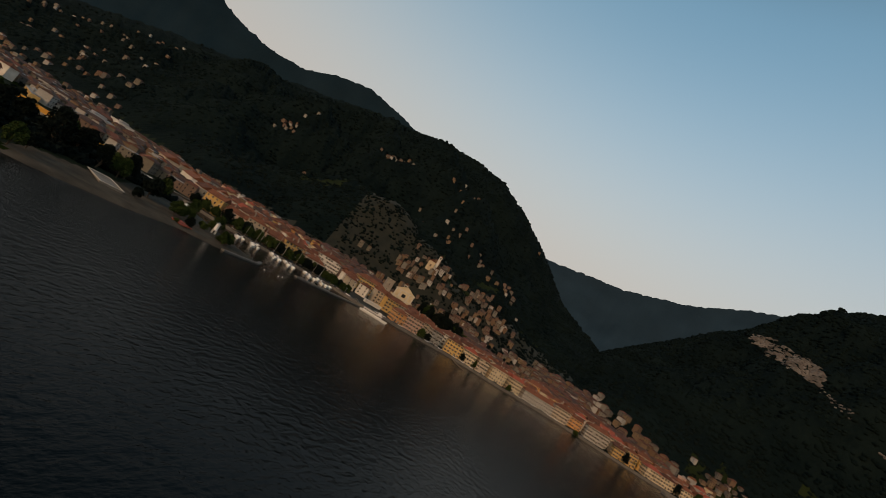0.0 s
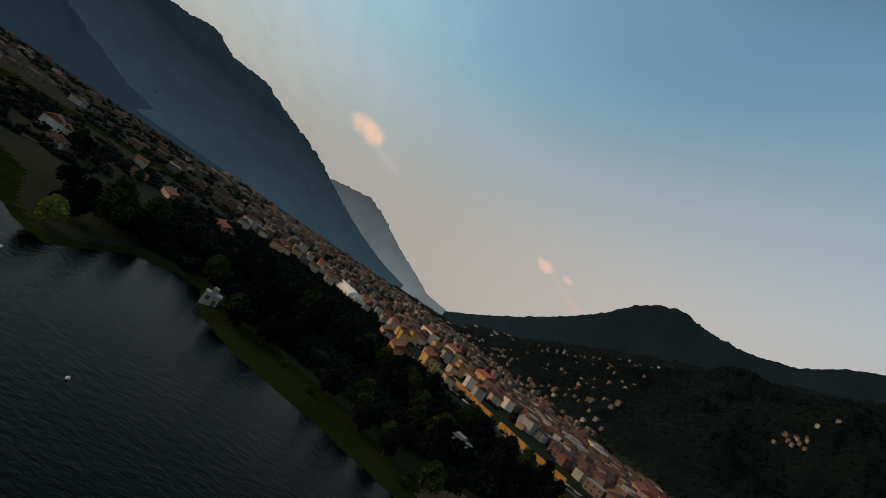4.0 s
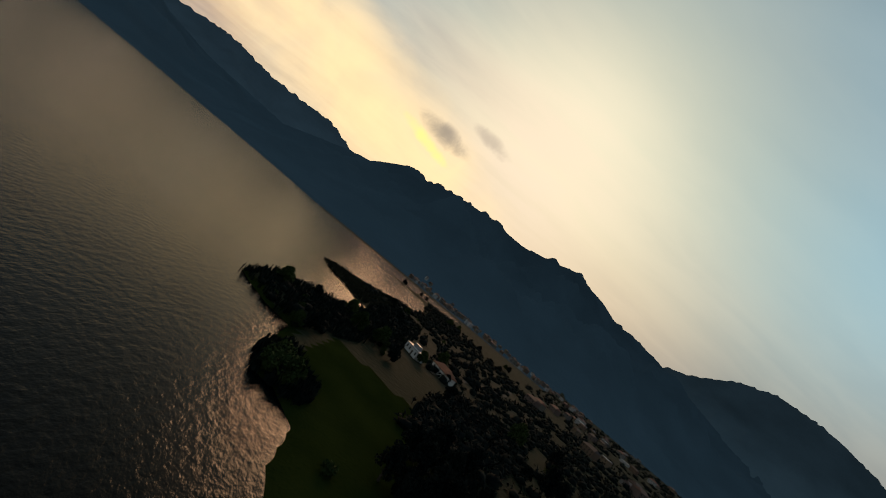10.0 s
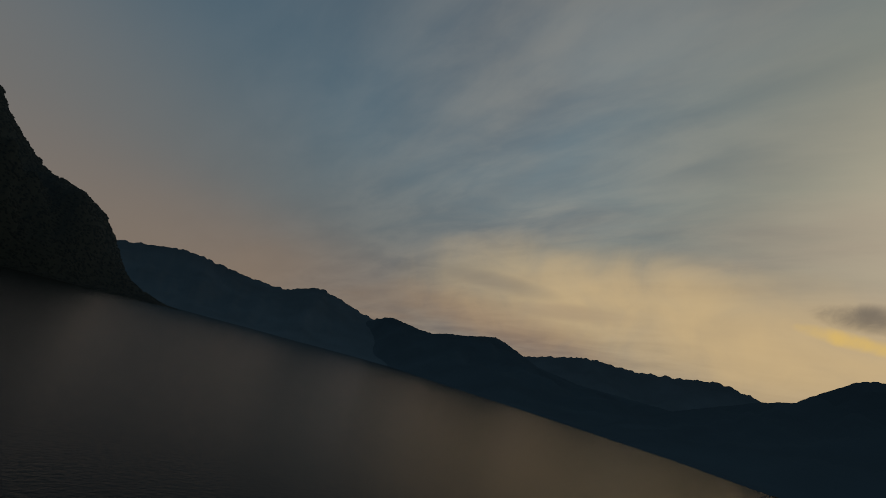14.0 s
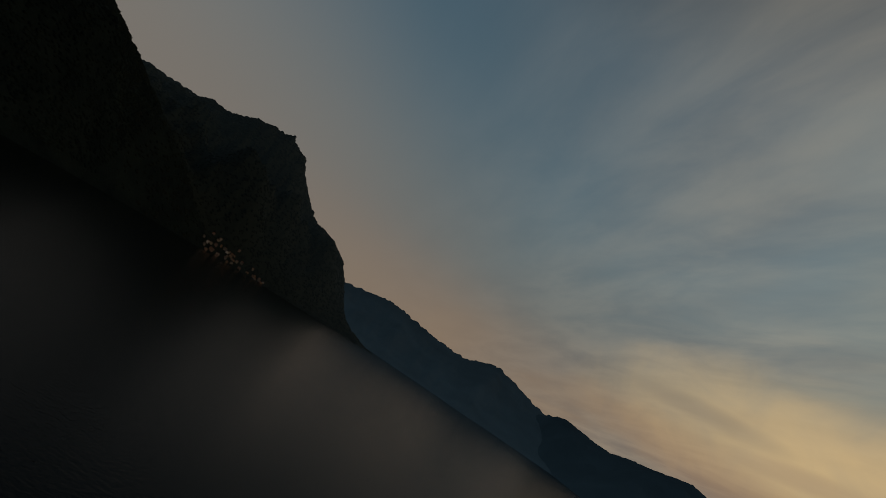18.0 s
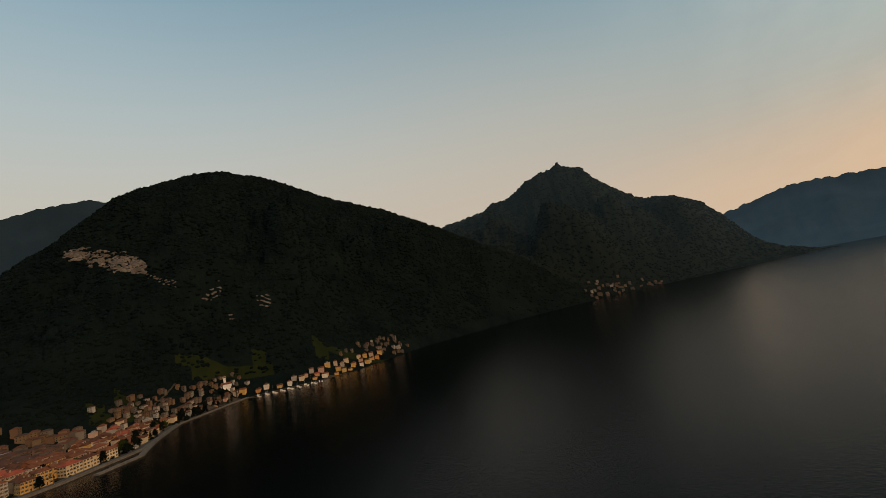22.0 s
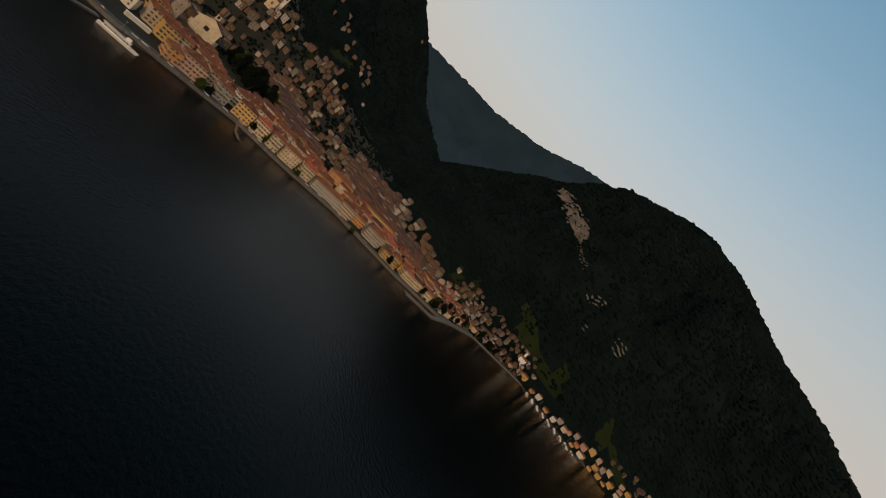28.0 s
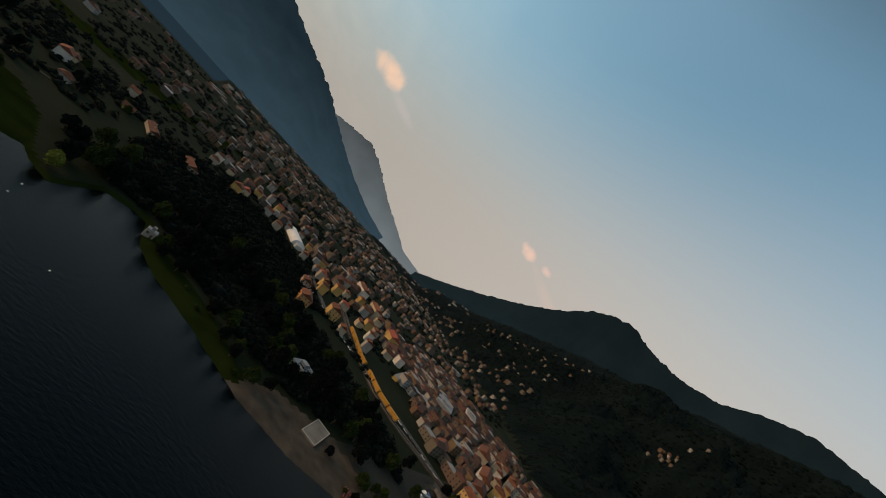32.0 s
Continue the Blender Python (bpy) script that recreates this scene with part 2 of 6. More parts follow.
M = {
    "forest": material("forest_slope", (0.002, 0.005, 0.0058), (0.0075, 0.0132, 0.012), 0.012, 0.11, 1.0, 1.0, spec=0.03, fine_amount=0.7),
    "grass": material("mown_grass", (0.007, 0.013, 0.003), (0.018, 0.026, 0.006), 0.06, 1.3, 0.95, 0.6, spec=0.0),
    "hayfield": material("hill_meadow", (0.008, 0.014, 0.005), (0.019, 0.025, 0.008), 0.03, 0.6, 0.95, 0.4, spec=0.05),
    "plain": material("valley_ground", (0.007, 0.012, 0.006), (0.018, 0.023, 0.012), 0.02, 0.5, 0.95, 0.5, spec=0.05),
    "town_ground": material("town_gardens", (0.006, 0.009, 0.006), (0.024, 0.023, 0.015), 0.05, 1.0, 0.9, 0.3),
    "shore": material("gravel_shore", (0.035, 0.03, 0.024), (0.09, 0.075, 0.058), 0.15, 3.0, 0.95, 0.8, spec=0.05),
    "asphalt": material("asphalt", (0.045, 0.045, 0.047), (0.075, 0.073, 0.07), 0.1, 3.0, 0.9, 0.3),
    "path": material("pale_gravel_path", (0.12, 0.113, 0.1), (0.23, 0.21, 0.185), 0.2, 2.5, 0.95, 0.4),
    "stone": material("quay_stone", (0.07, 0.065, 0.058), (0.16, 0.148, 0.132), 0.4, 2.5, 0.85, 0.7),
    "rock": material("bare_limestone", (0.036, 0.034, 0.034), (0.19, 0.172, 0.162), 0.04, 0.2, 0.95, 1.0, fine_amount=0.9),
    "roof": material("terracotta_roof", (0.06, 0.024, 0.014), (0.2, 0.072, 0.036), 0.25, 3.5, 0.85, 0.9, random_tint=0.7),
    "roof_red": material("new_red_roof", (0.22, 0.05, 0.032), (0.34, 0.085, 0.05), 0.3, 3.5, 0.8, 0.7),
    "roof_grey": material("grey_metal_roof", (0.16, 0.165, 0.17), (0.3, 0.3, 0.3), 0.2, 2.0, 0.5, 0.3, random_tint=0.4),
    "glass": material("window_glass", (0.012, 0.014, 0.016), (0.03, 0.033, 0.037), 1.0, 5.0, 0.12, 0.0, spec=0.6),
    "shutter": material("brown_shutter", (0.04, 0.03, 0.02), (0.09, 0.06, 0.035), 0.8, 8.0, 0.7, 0.3, random_tint=0.5),
    "trim": material("pale_stone_trim", (0.4, 0.37, 0.32), (0.58, 0.55, 0.49), 0.6, 6.0, 0.8, 0.2),
    "bark": material("grey_brown_bark", (0.035, 0.026, 0.018), (0.09, 0.07, 0.05), 1.0, 9.0, 0.95, 1.0),
    "reed": material("lake_reeds", (0.014, 0.017, 0.01), (0.035, 0.035, 0.022), 0.2, 2.0, 0.95, 0.6, spec=0.05),
    "white_paint": material("white_paint", (0.66, 0.66, 0.64), (0.82, 0.82, 0.8), 0.5, 6.0, 0.45, 0.1),
    "boat_blue": material("blue_boat_cover", (0.03, 0.06, 0.16), (0.06, 0.11, 0.25), 0.8, 6.0, 0.7, 0.2),
    "metal": material("galvanised_metal", (0.3, 0.31, 0.32), (0.46, 0.46, 0.46), 1.0, 9.0, 0.4, 0.1, metal=0.8),
    "wood": material("weathered_timber", (0.09, 0.065, 0.045), (0.19, 0.145, 0.1), 0.6, 7.0, 0.9, 0.5),
    "membrane": material("white_membrane", (0.62, 0.62, 0.6), (0.8, 0.79, 0.76), 0.2, 3.0, 0.6, 0.1),
    "hoarding": material("yellow_hoarding", (0.42, 0.2, 0.02), (0.52, 0.27, 0.04), 0.5, 5.0, 0.6, 0.1),
}
for key, low, high in (
    ("cream", (0.42, 0.34, 0.22), (0.62, 0.52, 0.36)), ("ochre", (0.42, 0.26, 0.08), (0.6, 0.4, 0.15)), ("orange", (0.42, 0.2, 0.07), (0.58, 0.3, 0.12)),
    ("pink", (0.4, 0.25, 0.19), (0.55, 0.37, 0.29)), ("white", (0.5, 0.47, 0.42), (0.7, 0.67, 0.61)), ("beige", (0.3, 0.25, 0.19), (0.47, 0.4, 0.31)),
    ("grey", (0.24, 0.23, 0.21), (0.4, 0.38, 0.35)), ("rubble", (0.2, 0.17, 0.14), (0.38, 0.33, 0.27))):
    M[key] = material(key + "_plaster", tuple(0.95 * c for c in low), tuple(0.95 * c for c in high), 0.22, 2.6, 0.9, 0.25, random_tint=0.35)
WALLS = ("cream", "ochre", "orange", "pink", "white", "beige", "grey")
for key, low, high in (("leaf", (0.012, 0.024, 0.007), (0.045, 0.064, 0.018)), ("leaf_dark", (0.0026, 0.0055, 0.006), (0.0105, 0.0155, 0.012)), ("leaf_haze_glow", (0.0026, 0.0055, 0.006), (0.0105, 0.0155, 0.012)), ("leaf_light", (0.09, 0.12, 0.02), (0.2, 0.22, 0.045))):
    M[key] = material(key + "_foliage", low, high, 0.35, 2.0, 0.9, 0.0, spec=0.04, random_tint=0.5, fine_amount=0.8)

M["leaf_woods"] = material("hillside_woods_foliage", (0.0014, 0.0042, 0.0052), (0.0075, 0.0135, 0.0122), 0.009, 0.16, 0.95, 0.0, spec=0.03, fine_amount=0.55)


def water_material():
    m = bpy.data.materials.new("lake_water")
    m.use_nodes = True
    n, l = m.node_tree.nodes, m.node_tree.links
    b = n["Principled BSDF"]
    b.inputs["Base Color"].default_value = (0.0008, 0.0018, 0.002, 1)
    b.inputs["Specular IOR Level"].default_value = 0.09
    b.inputs["Roughness"].default_value, b.inputs["IOR"].default_value = 0.16, 1.33
    place = n.new("ShaderNodeNewGeometry").outputs["Position"]
    squash = n.new("ShaderNodeMapping")
    squash.inputs["Rotation"].default_value, squash.inputs["Scale"].default_value = (0, 0, radians(20)), (0.6, 1.0, 1.0)
    l.new(place, squash.inputs[0])
    last = None
    for scale, strength, distance in ((0.7, 0.75, 0.24), (2.2, 0.65, 0.08)):
        w = n.new("ShaderNodeTexNoise")
        w.inputs["Scale"].default_value, w.inputs["Detail"].default_value, w.inputs["Distortion"].default_value = scale, 3, 0.1
        l.new(squash.outputs[0], w.inputs["Vector"])
        bp = n.new("ShaderNodeBump")
        bp.inputs["Strength"].default_value, bp.inputs["Distance"].default_value = strength, distance
        l.new(w.outputs[0], bp.inputs["Height"])
        if last:
            l.new(last, bp.inputs["Normal"])
        last = bp.outputs[0]
    l.new(last, b.inputs["Normal"])
    return m


M["water"] = water_material()


def far_haze_material(name, colour, haze_glow, low=1.35, high=0.8):
    """Wooded far range, its kilometres of haze painted in as bluish colour and glow."""
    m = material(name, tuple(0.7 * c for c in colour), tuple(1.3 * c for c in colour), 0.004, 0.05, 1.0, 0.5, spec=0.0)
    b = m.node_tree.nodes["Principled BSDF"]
    # the painted haze glows stronger low down and in patches
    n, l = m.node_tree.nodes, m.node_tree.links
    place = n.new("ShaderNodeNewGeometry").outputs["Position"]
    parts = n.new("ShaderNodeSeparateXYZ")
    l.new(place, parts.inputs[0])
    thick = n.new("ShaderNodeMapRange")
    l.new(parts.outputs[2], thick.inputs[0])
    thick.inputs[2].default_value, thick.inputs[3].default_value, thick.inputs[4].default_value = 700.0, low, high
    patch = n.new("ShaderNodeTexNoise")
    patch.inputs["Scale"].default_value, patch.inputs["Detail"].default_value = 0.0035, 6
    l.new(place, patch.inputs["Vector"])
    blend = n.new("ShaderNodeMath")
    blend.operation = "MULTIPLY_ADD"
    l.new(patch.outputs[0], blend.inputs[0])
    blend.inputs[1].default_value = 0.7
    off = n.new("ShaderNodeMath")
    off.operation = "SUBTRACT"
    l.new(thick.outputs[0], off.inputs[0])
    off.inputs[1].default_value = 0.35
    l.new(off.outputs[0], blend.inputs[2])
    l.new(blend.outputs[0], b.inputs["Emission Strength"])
    b.inputs["Emission Color"].default_value = (*haze_glow, 1)
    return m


# haze painted on the far cape's woods: a glow that grows with distance
hazy = M["leaf_haze_glow"].node_tree
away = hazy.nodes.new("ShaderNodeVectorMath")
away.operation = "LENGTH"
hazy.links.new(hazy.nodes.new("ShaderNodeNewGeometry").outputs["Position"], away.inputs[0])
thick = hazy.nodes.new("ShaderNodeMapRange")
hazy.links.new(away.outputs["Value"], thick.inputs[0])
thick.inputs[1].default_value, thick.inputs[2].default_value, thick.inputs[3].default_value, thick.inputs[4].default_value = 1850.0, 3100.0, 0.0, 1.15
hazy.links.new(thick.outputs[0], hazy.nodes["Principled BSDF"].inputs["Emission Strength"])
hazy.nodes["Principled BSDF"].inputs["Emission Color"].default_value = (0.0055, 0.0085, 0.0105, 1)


# ---- mesh helpers ----
def mesh_object(name, verts, faces, mats, parent=None, index=None, smooth=False):
    me = bpy.data.meshes.new(name)
    me.from_pydata(verts, [], faces)
    for m in mats if isinstance(mats, (list, tuple)) else (mats,):
        me.materials.append(m)
    if index is not None:
        me.polygons.foreach_set("material_index", index)
    if smooth:
        me.polygons.foreach_set("use_smooth", [True] * len(me.polygons))
    me.update()
    ob = new(name, me)
    ob.parent = parent
    return ob


def grid_object(name, verts, quads, mats, index=None, smooth=True):
    """A large mesh straight from arrays."""
    kept, flat_ids = np.unique(quads, return_inverse=True)
    verts, quads = np.asarray(verts, np.float32)[kept], flat_ids.reshape(quads.shape)
    me = bpy.data.meshes.new(name)
    me.vertices.add(len(verts))
    me.vertices.foreach_set("co", np.asarray(verts, np.float32).ravel())
    k = quads.shape[1]
    me.loops.add(quads.size)
    me.loops.foreach_set("vertex_index", quads.astype(np.int32).ravel())
    me.polygons.add(len(quads))
    me.polygons.foreach_set("loop_start", np.arange(0, quads.size, k, dtype=np.int32))
    for m in mats:
        me.materials.append(m)
    if index is not None:
        me.polygons.foreach_set("material_index", index.astype(np.int32))
    me.polygons.foreach_set("use_smooth", np.full(len(quads), smooth))
    me.update(calc_edges=True)
    me.validate()
    return new(name, me)


BOX = ((0, 3, 2, 1), (4, 5, 6, 7), (0, 1, 5, 4), (1, 2, 6, 5), (2, 3, 7, 6), (3, 0, 4, 7))


class Shape:
    """Vertices and faces gathered for one mesh."""

    def __init__(self):
        self.v, self.f, self.m = [], [], []

    def add(self, verts, faces, mat=0):
        k = len(self.v)
        self.v += [tuple(p) for p in verts]
        self.f += [tuple(i + k for i in f) for f in faces]
        self.m += [mat] * len(faces)
        return self

    def box(self, x0, y0, z0, x1, y1, z1, mat=0, taper=0.0):
        t = taper
        return self.add(((x0, y0, z0), (x1, y0, z0), (x1, y1, z0), (x0, y1, z0), (x0 + t, y0 + t, z1), (x1 - t, y0 + t, z1), (x1 - t, y1 - t, z1), (x0 + t, y1 - t, z1)), BOX, mat)

    def tube(self, a, b, ra, rb, sides=6, mat=0):
        a, b = Vector(a), Vector(b)
        q = (b - a).to_track_quat("Z", "Y")
        ring = [q @ Vector((math.cos(2 * math.pi * i / sides), math.sin(2 * math.pi * i / sides), 0)) for i in range(sides)]
        verts = [a + p * ra for p in ring] + [b + p * rb for p in ring]
        faces = [(i, (i + 1) % sides, sides + (i + 1) % sides, sides + i) for i in range(sides)] + [tuple(range(sides))[::-1], tuple(range(sides, 2 * sides))]
        return self.add(verts, faces, mat)

    def make(self, name, mats, parent=None, smooth=False):
        many = isinstance(mats, (list, tuple))
        return mesh_object(name, self.v, self.f, mats, parent, self.m if many and len(mats) > 1 else None, smooth)

    def data(self, name, mats):
        me = bpy.data.meshes.new(name)
        me.from_pydata(self.v, [], self.f)
        for m in mats:
            me.materials.append(m)
        me.polygons.foreach_set("material_index", self.m)
        me.update()
        return me


def placed(name, me, parent, m=None):
    ob = new(name, me)
    ob.parent = parent
    if m is not None:
        ob.matrix_basis = m
    return ob


# ---- the land ----
K = 1.5  # metres in one unit of the chart below
# the lake's outline, counter-clockwise seen from above, from the town's harbour northwards round
LAKE = np.array([(229, 58), (222, 76), (206, 88), (190, 97), (178, 109), (168, 132), (161, 126), (156, 104), (146, 74), (143, 59), (123, 58), (110, 64), (93, 62), (72, 65), (48, 76), (30, 82), (19, 90), (10, 107), (4, 106), (-3, 100), (-4, 76), (-12, 78),
    (-18, 82), (-24, 74), (-38, 70), (-46, 68), (-55, 68), (-61, 63), (-62, 59), (-71, 57), (-88, 57), (-90, 50), (-99, 40), (-118, 42), (-136, 58), (-164, 70), (-190, 47), (-204, 39), (-222, 60), (-300, 104)])
LAKE_WEST = np.array([(-425, 112), (-455, 64), (-485, 150), (-600, 190), (-650, 60), (-660, -60), (-780, -220), (-930, -620), (-1100, -1150), (-1320, -1750), (-1480, -2450), (-1500, -3100), (-1050, -3750), (-400, -3700), (-160, -2800), (-280, -2150),
    (-405, -1850), (-330, -1800), (-210, -1740), (25, -1480), (211, -1270), (345, -960), (412, -640), (392, -445), (408, -400), (462, -340), (462, -290), (428, -242), (350, -178), (326, -121), (316, -60), (291, -22), (279, 8), (248, 36), (226, 46)])
LAKE = K * np.concatenate([LAKE, LAKE_WEST])


def shore_distance(x, y):
    """Metres from the lake's edge: positive on land, negative on water."""
    x, y = np.asarray(x, float), np.asarray(y, float)
    near, inside = np.full(x.shape, 1e18), np.zeros(x.shape, bool)
    for (ax, ay), (bx, by) in zip(LAKE, np.roll(LAKE, -1, 0)):
        dx, dy = bx - ax, by - ay
        t = np.clip(((x - ax) * dx + (y - ay) * dy) / (dx * dx + dy * dy), 0, 1)
        near = np.minimum(near, (x - ax - t * dx) ** 2 + (y - ay - t * dy) ** 2)
        inside ^= ((ay > y) != (by > y)) & (x < dx * (y - ay) / (dy if dy else 1e-9) + ax)
    return np.sqrt(near) * np.where(inside, -1, 1)


def between(az, table):
    """A value by azimuth in degrees, from (azimuth, value) pairs in rising order."""
    a, v = zip(*table)
    return np.interp(az, a, v)


def around(az, middle):
    return (az - middle + 180) % 360 - 180 + middle


# mountains: where their crests run, how high they stand over the lake's level as seen from mid-lake, and where their feet lie
MOUNTAINS = (
    # the hill behind the town
    dict(middle=35, crest=((-12, 900), (3, 1150), (15, 1400), (60, 1700), (88, 2300)), foot=((-12, 420), (12, 430), (30, 430), (45, 470), (60, 720), (75, 1300), (90, 2100)), power=0.95,
         rise=((-14, 0.5), (-6, 5.5), (0, 8), (4, 11.3), (7, 13.3), (11, 15.8), (15, 17.6), (21, 18.2), (26, 17.6), (32, 16.3), (39, 14.7), (46, 12.5), (53, 10.4), (59, 8.2), (65, 5.6), (71, 2.6), (78, 0.5), (88, 0.2))),
    # the steep mountain with the bare scar
    dict(middle=-35, crest=((-80, 1250), (-62, 1250), (-12, 1150)), foot=((-80, 900), (-62, 640), (-45, 560), (-35, 500), (-25, 480), (-10, 480)), power=0.85,
         rise=((-84, 0.5), (-72, 4.5), (-66, 8), (-61, 11), (-54, 14.6), (-47, 17.1), (-43, 18.9), (-39, 20.4), (-35, 21.2), (-31, 21), (-27, 19.9), (-24, 18.8), (-21, 16.6), (-18, 14.3), (-16, 13.2), (-14, 11.2), (-10, 8), (-4, 3), (0, 0.5))),
    # the mountain that falls to the cape
    dict(middle=-75, crest=((-104, 2150), (-96, 2200), (-89, 2150), (-60, 2300), (-40, 2300)), foot=((-104, 1880), (-97, 1850), (-89, 1520), (-80, 1300), (-70, 1060), (-40, 1000)), power=0.8,
         rise=((-104, 0.1), (-100, 1), (-96, 2.6), (-93, 4.6), (-91.5, 6.4), (-89, 7.7), (-86, 8.3), (-84, 9.4), (-81.5, 11.7), (-80, 13.3), (-77, 13.7), (-73, 13.4), (-70, 12.1), (-67, 11.3), (-62, 10.7), (-50, 7), (-40, 4))),
    # the hill across the lake
    dict(middle=170, crest=((98, 3300), (135, 2600), (205, 2100)), foot=((98, 2900), (120, 2100), (135, 1500), (150, 1000), (172, 800), (190, 820), (205, 1000)), power=0.9,
         rise=((98, 0.3), (110, 1.3), (120, 2.4), (130, 4), (138, 6), (143, 7.4), (146, 8.2), (150, 8.8), (152, 9), (155, 10.2), (159, 11.3), (162, 10.6), (166, 9.8), (171, 10), (175, 10), (179, 9), (182, 8.5), (185, 8.4), (187, 7.2), (189, 5.9), (192, 5.3), (196, 3.8), (202, 1.5), (206, 0.3))),
    # low wooded heights down the lake
    dict(middle=-145, crest=((-180, 2600), (-145, 2700), (-112, 3050)), foot=((-180, 1300), (-160, 1250), (-145, 1450), (-130, 1900), (-112, 2900)), power=0.9,
         rise=((-180, 0.2), (-168, 2.2), (-158, 2.6), (-150, 2.8), (-145, 3.6), (-142, 4.9), (-139, 5.9), (-135, 5.2), (-131, 4.4), (-125, 4.9), (-120, 3.9), (-116, 2.8), (-111, 0.8), (-108, 0.1))),
)
N_AZ, N_R = 1440, 176
RADII = 40.0 * (4860.0 / 40.0) ** (np.arange(N_R) / (N_R - 1))
AZ = np.arange(N_AZ) * 360.0 / N_AZ
rr, aa = np.meshgrid(RADII, AZ)
gx, gy = rr * np.cos(np.radians(aa)), rr * np.sin(np.radians(aa))
shore = shore_distance(gx, gy)
rough = np.empty(gx.size)
for i, (x, y) in enumerate(zip(gx.ravel().tolist(), gy.ravel().tolist())):
    rough[i] = noise.fractal((x / 320, y / 320, 0.3), 0.9, 2.1, 6)
rough = rough.reshape(gx.shape)
grain = np.random.default_rng(5).normal(0, 1, gx.shape)


def flat_height(d, az):
    """The shelf between the water's edge and the mountains."""
    town = between(around(az, 0), ((-180, 0.006), (-75, 0.03), (-40, 0.07), (-10, 0.075), (25, 0.065), (45, 0.03), (70, 0.008), (180, 0.006)))
    return np.where(d > 0, np.minimum(d, 5) * 0.24 + town * np.clip(d - 12, 0, 620), np.maximum(d * 0.5, -4))


height = flat_height(shore, aa) + np.where(shore > 8, rough * 0.25, 0)
wooded = np.zeros(gx.shape)
for mountain in MOUNTAINS:
    az = around(aa, mountain["middle"])
    crest, foot, rise = (between(az, mountain[key]) for key in ("crest", "foot", "rise"))
    crest = np.minimum(crest * K, 4650)
    foot = np.minimum(foot * K, crest - 250)
    edge = (az > mountain["rise"][0][0]) & (az < mountain["rise"][-1][0])
    top = (36 * K + np.tan(np.radians(rise * 1.045)) * crest) * np.clip(rise, 0, 1)
    u = np.clip((rr - foot) / (crest - foot), 0, 1)
    back = np.clip((rr - crest) / 2000, 0, 1)
    body = top * u ** mountain["power"] * (1 - 0.85 * back)
    fold = rough * top * 0.24 * np.sin(np.pi * np.clip(u, 0, 1)) * (back == 0)
    shelf = np.clip((shore - 12) / 220, 0, 1) ** 0.8
    body = np.where(edge & (shore > 14), (body + fold) * shelf, -50)
    body = body + np.where((u > 0.15) & (shelf > 0.6), grain * np.clip(rr / 1900, 0.4, 2.2) * (0.8 if mountain["middle"] in (170, -145) else 2.6), 0)
    wooded = np.where(body > height + 1, u, wooded)
    height = np.maximum(height, body)


def ground(x, y):
    """The land's height at a place."""
    r, a = math.hypot(x, y), math.degrees(math.atan2(y, x)) % 360
    i = math.log(max(r, 40.01) / 40.0) / math.log(4860.0 / 40.0) * (N_R - 1)
    j = a / 360 * N_AZ
    i0, j0 = min(int(i), N_R - 2), int(j) % N_AZ
    u, v, j1 = i - i0, j - int(j), (int(j) + 1) % N_AZ
    return (height[j0, i0] * (1 - u) + height[j0, i0 + 1] * u) * (1 - v) + (height[j1, i0] * (1 - u) + height[j1, i0 + 1] * u) * v


def in_polygon(x, y, corners):
    inside = np.zeros(np.shape(x), bool)
    for (ax, ay), (bx, by) in zip(corners, corners[1:] + corners[:1]):
        inside ^= ((ay > y) != (by > y)) & (x < (bx - ax) * (y - ay) / ((by - ay) or 1e-9) + ax)
    return inside


LAWNS = (
    [(-100, 66), (-64, 60), (-30, 70), (-16, 83), (-34, 104), (-50, 112), (-72, 104), (-92, 88)],
    [(-200, 232), (-185, 205), (-120, 262), (-70, 340), (-85, 400), (-150, 290)],
    [(-120, 385), (-95, 370), (20, 560), (0, 600)],
    [(8, 88), (40, 80), (70, 66), (74, 72), (44, 92), (16, 104)],
    [(130, 300), (150, 250), (178, 262), (160, 330)],
)
FIELDS = ([(521, -228), (513, -239), (490, -238), (465, -232), (472, -212), (498, -216)], [(505, -196), (499, -210), (478, -208), (485, -192)], [(542, -300), (520, -352), (500, -395), (468, -385), (496, -340), (515, -305)], [(475, -458), (437, -495), (397, -527), (385, -508), (420, -478), (455, -440)],
    [(490, 122), (520, 112), (532, 70), (512, 64), (500, 92)], [(585, 95), (625, 90), (630, 62), (600, 58)], [(590, 5), (640, 12), (640, -20), (600, -25)], [(560, 150), (600, 165), (612, 140), (572, 128)], [(470, 330), (500, 350), (520, 300), (490, 290)])
REEDS = [(-125, 60), (-165, 73), (-205, 44), (-225, 64), (-320, 112), (-300, 160), (-190, 180), (-140, 120)]
quad_az = (np.arange(N_AZ)[:, None] + 0 * np.arange(N_R - 1)[None])
quad_r = np.arange(N_R - 1)[None] + 0 * quad_az
nxt = (quad_az + 1) % N_AZ
quads = np.stack([quad_az * N_R + quad_r, quad_az * N_R + quad_r + 1, nxt * N_R + quad_r + 1, nxt * N_R + quad_r], -1).reshape(-1, 4)
cx, cy, cs = (v[:, :-1].ravel() for v in (gx + 0.5 * np.diff(gx, append=gx[:, -1:], axis=1), gy + 0.5 * np.diff(gy, append=gy[:, -1:], axis=1), shore))
cw, cr, ca = wooded[:, :-1].ravel(), rr[:, :-1].ravel(), around(aa[:, :-1].ravel(), 0)
zone = np.full(len(quads), 3)  # valley ground
zone[(cs > 0) & (cr < 1050) & (ca > -34) & (ca < 40)] = 4
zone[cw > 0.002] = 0
